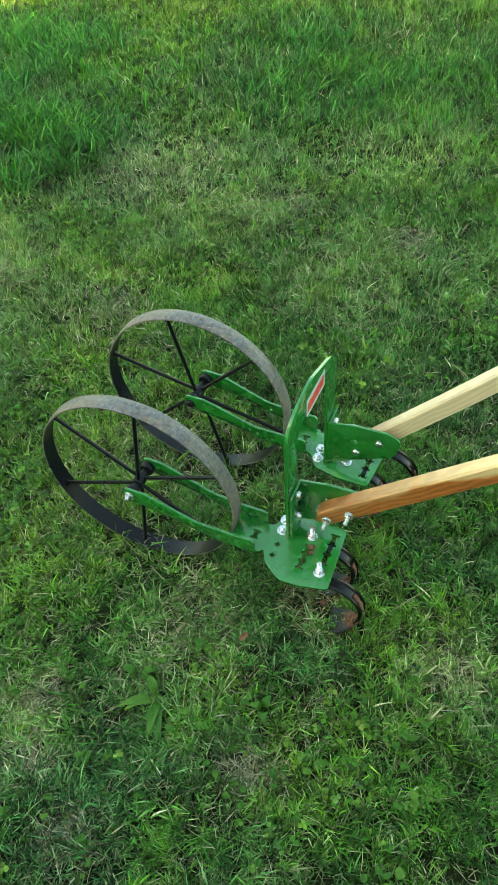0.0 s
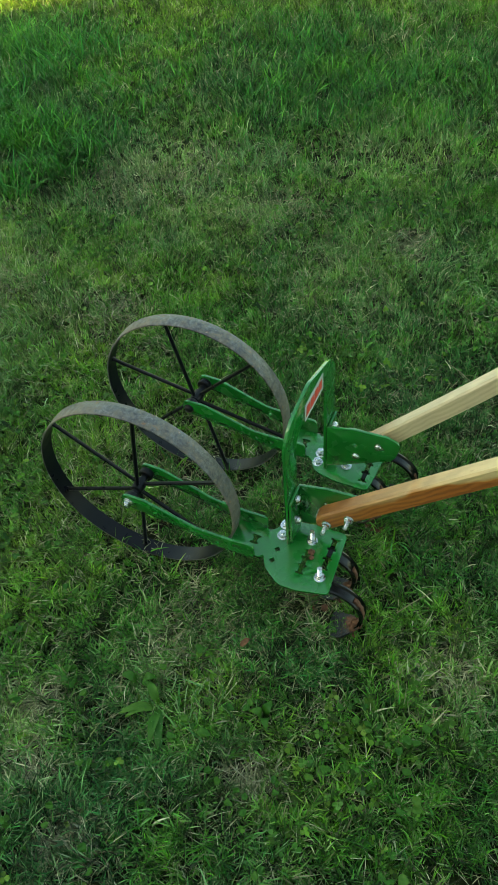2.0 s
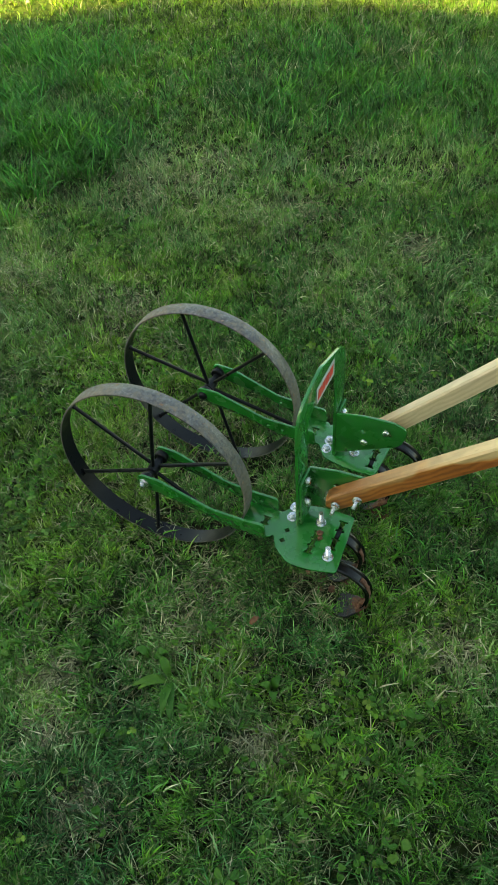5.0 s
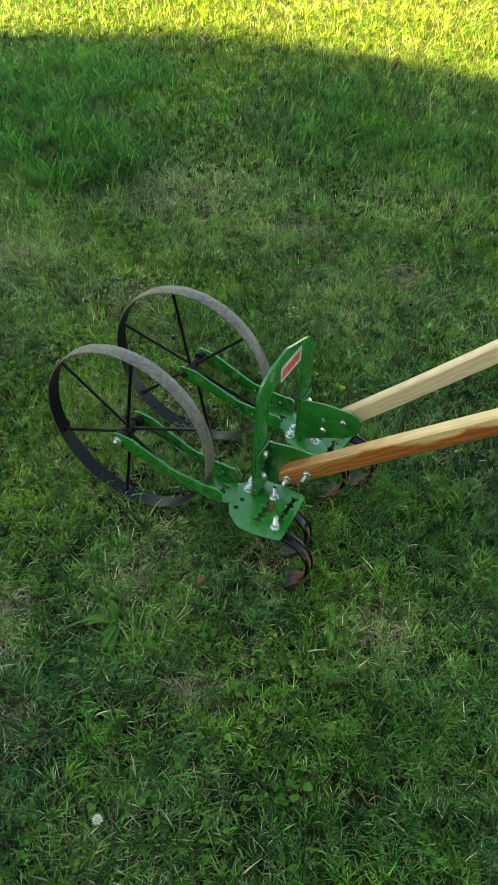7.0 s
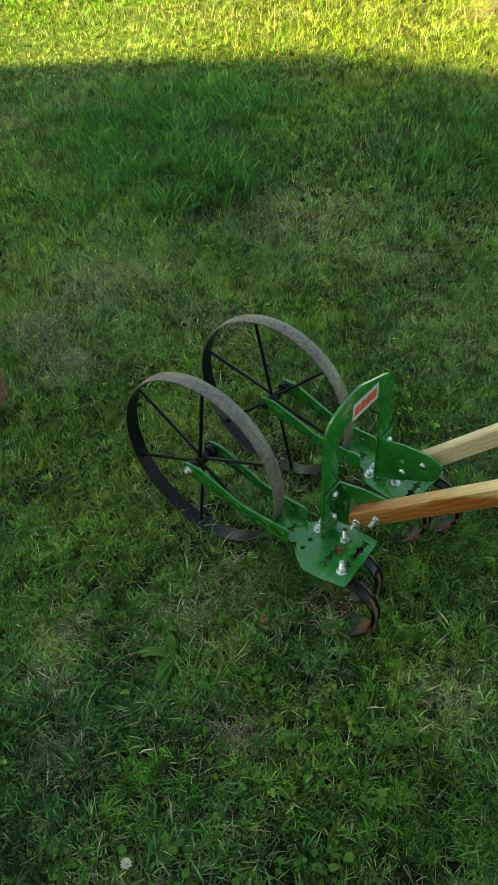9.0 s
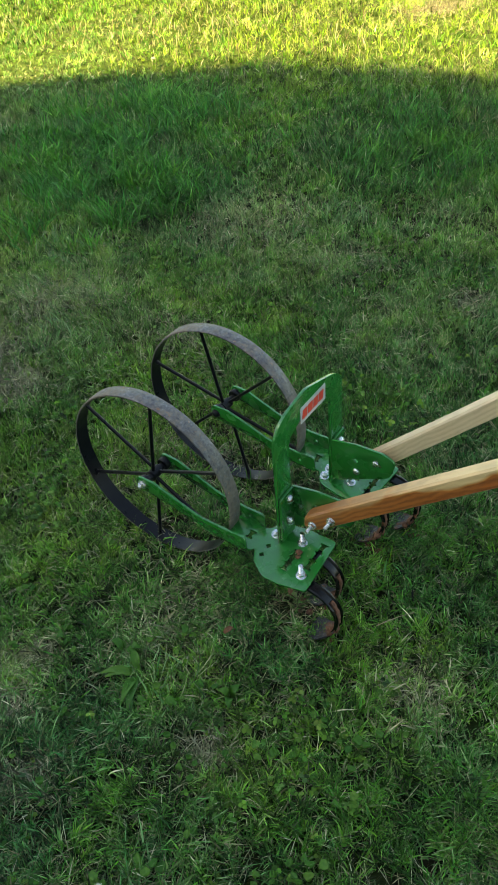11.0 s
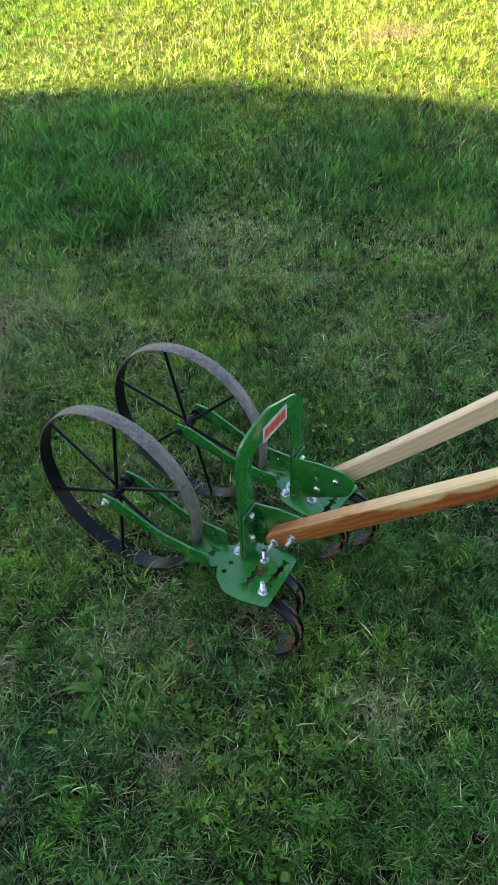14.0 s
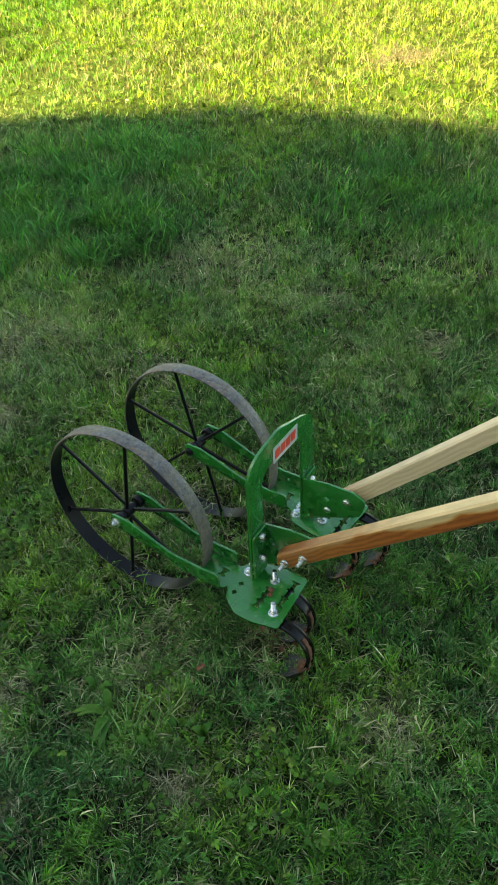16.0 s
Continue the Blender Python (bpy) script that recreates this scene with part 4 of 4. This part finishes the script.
# dead thatch lying between the blades
hx, hy2 = scatter(150000, 0.3, 2.6, 70, 170)
hx3, hy3 = scatter(30000, 2.6, 6.0, 94, 150)
hx, hy2 = np.concatenate([hx, hx3]), np.concatenate([hy2, hy3])
for lx, ly, lr, ls in DRY:
    k = int(230000 * ls * lr * lr) if ls > 0.5 else 0
    hx, hy2 = np.concatenate([hx, rng.normal(lx, lr * 0.70, k)]), np.concatenate([hy2, rng.normal(ly, lr * 0.70, k)])
dd = np.clip(patchy(hx, hy2, DRY) + 0.6 * np.clip(field(hx, hy2, 3.5, 11) - 0.55, 0, 1), 0, 1)
ok = rng.random(len(hx)) < (0.05 + 0.16 * np.clip(2 * field(hx, hy2, 13, 93) - 0.7, 0, 1)) + 0.36 * spots(hx, hy2, [(0.35, -0.40, 0.55, 1.0), (-0.1, -0.3, 0.4, 1.0)]) * field(hx, hy2, 15, 94) + 0.80 * dd
hx, hy2 = hx[ok], hy2[ok]
n = len(hx)
blades("dead_thatch", hx, hy2, rng.uniform(0.012, 0.030, n), rng.uniform(0.0009, 0.0016, n) * (1 + 0.25 * np.hypot(hx - 0.78, hy2 + 0.85)), rng.uniform(1.3, 2.2, n), None, rng.uniform(0.8, 1, n), rng.random(n), 2, BLADE, "dry straw-coloured thatch lying in the lawn", 0.007, 0.55, pallor=np.clip(rng.normal(0.42, 0.15, n), 0, 0.8), curl=0.55)


def clover(name, x, y, size, height, material, label):
    """Three round leaflets on a stalk, all in one mesh."""
    n = len(x)
    z = ground_height(x, y)
    head = rng.random(n) * 2 * np.pi
    tilt = rng.normal(0, 0.28, (n, 2))
    verts, faces = [], []
    leaf = [(0.0, 0.0), (0.36, -0.50), (0.86, -0.52), (1.12, 0.0), (0.86, 0.52), (0.36, 0.50)]
    per = 3 * 6
    co = np.zeros((n, per, 3))
    for k in range(3):
        a = head + k * 2 * np.pi / 3
        ca, sa = np.cos(a), np.sin(a)
        for j, (u, v) in enumerate(leaf):
            px, py = size * (u * ca - v * sa), size * (u * sa + v * ca)
            co[:, k * 6 + j, 0] = x + px
            co[:, k * 6 + j, 1] = y + py
            co[:, k * 6 + j, 2] = z + height + px * tilt[:, 0] + py * tilt[:, 1] + size * (0.22 * abs(v) * 2 - 0.15 * u * u)
    t = [(0, 1, 2), (0, 2, 3), (0, 3, 4), (0, 4, 5)]
    loc = np.array([[k * 6 + i for i in f] for k in range(3) for f in t])
    fc = (np.arange(n)[:, None, None] * per + loc[None]).reshape(-1)
    me = bpy.data.meshes.new(name)
    k = len(fc) // 3
    me.vertices.add(n * per)
    me.vertices.foreach_set("co", co.astype(np.float32).ravel())
    me.loops.add(len(fc))
    me.loops.foreach_set("vertex_index", fc.astype(np.int32))
    me.polygons.add(k)
    me.polygons.foreach_set("loop_start", np.arange(0, 3 * k, 3, dtype=np.int32))
    me.attributes.new("age", "FLOAT", "POINT").data.foreach_set("value", np.repeat(np.clip(rng.normal(0.02, 0.05, n), 0, 1), per).astype(np.float32))
    me.attributes.new("tone", "FLOAT", "POINT").data.foreach_set("value", np.repeat(rng.random(n), per).astype(np.float32))
    me.attributes.new("pallor", "FLOAT", "POINT").data.foreach_set("value", np.repeat(np.clip(rng.normal(0.47, 0.13, n), 0, 0.68), per).astype(np.float32))
    me.update(calc_edges=True)
    me.materials.append(material)
    return tagged(new(name, me), label, "clover", kind="stuff")


kx, ky = scatter(26000, 0.3, 2.4, 70, 170)
mx, my = scatter(9000, 2.4, 6.0, 95, 150)
kx, ky = np.concatenate([kx, mx]), np.concatenate([ky, my])
patch = 0.62 * field(kx, ky, 4.5, 41) + 0.55 * field(kx, ky, 17, 42) + 0.8 * spots(kx, ky, [(-1.55, 2.95, 0.45, 1.0), (0.35, -0.45, 0.35, 0.10), (0.55, -0.35, 0.3, 0.12)]) - 0.5 * spots(kx, ky, DRY)
ok = (rng.random(len(kx)) < np.clip((patch - 0.64) * 2.2, 0.01, 1)) & (spots(kx, ky, [(0.0, -0.01, 0.2, 1.0), (0.0, TRACK, 0.2, 1.0), (0.39, 0.0, 0.14, 1.0), (0.39, 0.24, 0.14, 1.0)]) < 0.3)
kx, ky = kx[ok], ky[ok]
n = len(kx)
clover("clover", kx, ky, 0.0040 + 0.0050 * rng.random(n), 0.009 + 0.015 * rng.random(n), CLOVER, "small green clover leaves among the grass")

# ---- single plants and scraps in the lawn ----


def leaf_mesh(length, width, arch, fold=0.18, tip=0.9, n=9):
    """A broad leaf along local x with a folded midrib."""
    bm = bmesh.new()
    rows = []
    for i in range(n):
        f = i / (n - 1)
        w = width * (math.sin(math.pi * min(1.0, 0.06 + 0.94 * f ** tip)) ** 0.8) * 0.5 + 0.0008
        x, z = length * f, arch * math.sin(math.pi * f * 0.85)
        rows.append([bm.verts.new((x, s * w, z + fold * abs(s) * w + 0.0015 * math.sin(9 * f + 2 * s))) for s in (-1, -0.5, 0, 0.5, 1)])
    for a, b in zip(rows, rows[1:]):
        for k in range(4):
            bm.faces.new((a[k], a[k + 1], b[k + 1], b[k]))
    ext = bmesh.ops.extrude_face_region(bm, geom=list(bm.faces))
    bmesh.ops.translate(bm, verts=[g for g in ext["geom"] if isinstance(g, bmesh.types.BMVert)], vec=(0, 0, -0.0006))
    bmesh.ops.recalc_face_normals(bm, faces=list(bm.faces))
    return bm


def ground_at(x, y):
    return float(ground_height(np.array([x]), np.array([y]))[0])


def weed(x, y, leaves):
    w = thing("plantain_weed", "broad-leaved green plantain weed growing in the lawn", "weed", "weeds in the lawn", pose(x, y, ground_at(x, y)))
    for turn, length, width, lift in leaves:
        part("leaf", leaf_mesh(length, width, 0.018), WEED, w, "", True, pose(0.004 * math.cos(radians(turn)), 0.004 * math.sin(radians(turn)), 0.009, 0, -lift, turn))
    return w


weed(0.159, -0.282, ((218, 0.062, 0.013, 4), (228, 0.055, 0.012, 7), (-74, 0.066, 0.014, 2), (-62, 0.078, 0.015, 0), (140, 0.040, 0.014, 6)))
weed(0.110, -0.258, ((185, 0.030, 0.013, 6), (30, 0.028, 0.012, 10)))
weed(0.330, -0.235, ((-60, 0.030, 0.014, 25), (80, 0.028, 0.014, 30), (190, 0.026, 0.013, 25)))


def round_weed(x, y, size):
    """A low plant with a few round leaves on stalks."""
    w = thing("round_leaved_weed", "small round-leaved green weed in the lawn", "weed", "weeds in the lawn", pose(x, y, ground_at(x, y)))
    for k in range(random.randint(2, 4)):
        a, d = random.uniform(0, 360), random.uniform(0.004, 0.018)
        part("leaf", leaf_mesh(size * random.uniform(0.8, 1.2), size * 1.05, 0.002, 0.10, 0.8, 7), WEED, w, "", True, pose(d * math.cos(radians(a)), d * math.sin(radians(a)), random.uniform(0.020, 0.034), random.uniform(-20, 20), random.uniform(-25, 15), a))


for k in range(30):
    round_weed(random.uniform(0.08, 0.80), random.uniform(-0.60, -0.12), random.uniform(0.009, 0.015))
for k in range(12):
    round_weed(random.uniform(-0.35, 0.05), random.uniform(-0.45, 0.0), random.uniform(0.009, 0.014))


def lump_mesh(r, seed):
    bm = bmesh.new()
    bmesh.ops.create_icosphere(bm, subdivisions=3, radius=r)
    for v in bm.verts:
        d = noise.fractal(v.co * (2.6 / r) + Vector((seed * 3.1, seed, 0)), 0.9, 2.0, 3)
        v.co *= 1 + 0.42 * d
        v.co.z *= 0.7
    return bm


clods = []
for hx0, hy0, spread, count in ((0.372, 0.200, 0.016, 24), (0.408, 0.262, 0.016, 22), (0.352, 0.005, 0.020, 4), (0.396, -0.030, 0.010, 3), (0.322, 0.010, 0.004, 1)):
    clods += [(random.gauss(hx0, spread), random.gauss(hy0, spread), random.uniform(0.0028, 0.0070)) for _ in range(count)]
for k, (x, y, r) in enumerate(clods):
    c = part("soil_clod", lump_mesh(r, k + 1), CLOD, None, "dry crumb of red-brown soil in the grass", True, pose(x, y, ground_at(x, y) + r * 0.6 + 0.006, 0, 0, 40 * k))
    tagged(c, "", "soil clod", "soil clods round the tines")
for k, (x, y, r) in enumerate(((0.318, 0.010, 0.0055), (0.322, 0.000, 0.0042), (0.206, TRACK - 0.020, 0.005))):
    c = part("soil_clod", lump_mesh(r, k + 31), CLOD, None, "small crumb of red soil on the green plate", True, pose(x, y, PLATE_Z + 0.005 + r * 0.6, 0, 0, 70 * k))
    tagged(c, "", "soil clod", "soil clods on the frame")
for x, y, turn in ((0.243, -0.136, 60), (0.300, 0.0, 130)):
    b = part("dead_leaf", leaf_mesh(0.020, 0.009, 0.006, 0.5), LEAF_BROWN, None, "curled red-brown dead leaf lying on grass", True, pose(x, y, ground_at(x, y) + 0.016, 14, -12, turn))
    tagged(b, "", "leaf", "dead leaves on the lawn")


def clover_flower(x, y, r=0.009):
    f = thing("clover_flower", "white clover flower head among the grass", "flower", "clover flowers", pose(x, y, ground_at(x, y)))
    part("stalk", lathe([(0, 0), (0.0011, 0), (0.0009, 0.036), (0, 0.036)], 6), WEED, f)
    bm = bmesh.new()
    for k in range(30):
        z = 1 - 1.75 * (k + 0.5) / 46
        a = k * 2.39996
        d = Vector((math.sqrt(max(0, 1 - z * z)) * math.cos(a), math.sqrt(max(0, 1 - z * z)) * math.sin(a), z))
        q = d.to_track_quat("Z", "Y").to_matrix()
        vs = [bm.verts.new(Vector((0, 0, 0.036)) + d * (r * h) + q @ Vector((r * 0.22 * u, r * 0.22 * v, 0))) for u, v, h in ((1, 0, 0.55), (-0.5, 0.87, 0.55), (-0.5, -0.87, 0.55), (0, 0, 1.12))]
        for i, j, l in ((0, 1, 3), (1, 2, 3), (2, 0, 3)):
            bm.faces.new((vs[i], vs[j], vs[l]))
    part("flower_head", bm, PETAL, f)


for x, y in ((0.355, -0.595), (-1.80, 2.125), (-2.178, 3.232)):
    clover_flower(x, y)
for x, y, turn, length in ((0.472, 0.021, 52, 0.075), (0.45, 0.62, 150, 0.06), (-0.21, 1.12, 20, 0.10)):
    t = part("dry_stalk", sweep([Vector((length * f, 0, 0.004 * math.sin(3 * f))) for f in (0, 0.3, 0.6, 1)], lambda i: box_section(0.0015, 0.0012, 0.0003), [Vector((0, 0, 1))] * 4), make_plain("dry_stalk", ((0.17, 0.15, 0.08), (0.28, 0.25, 0.15)), 80, 0.8), None, "pale dry grass stalk lying on the lawn", False, pose(x, y, ground_at(x, y) + 0.024, 0, -4, turn))
    tagged(t, "", "stalk", "dry stalks")
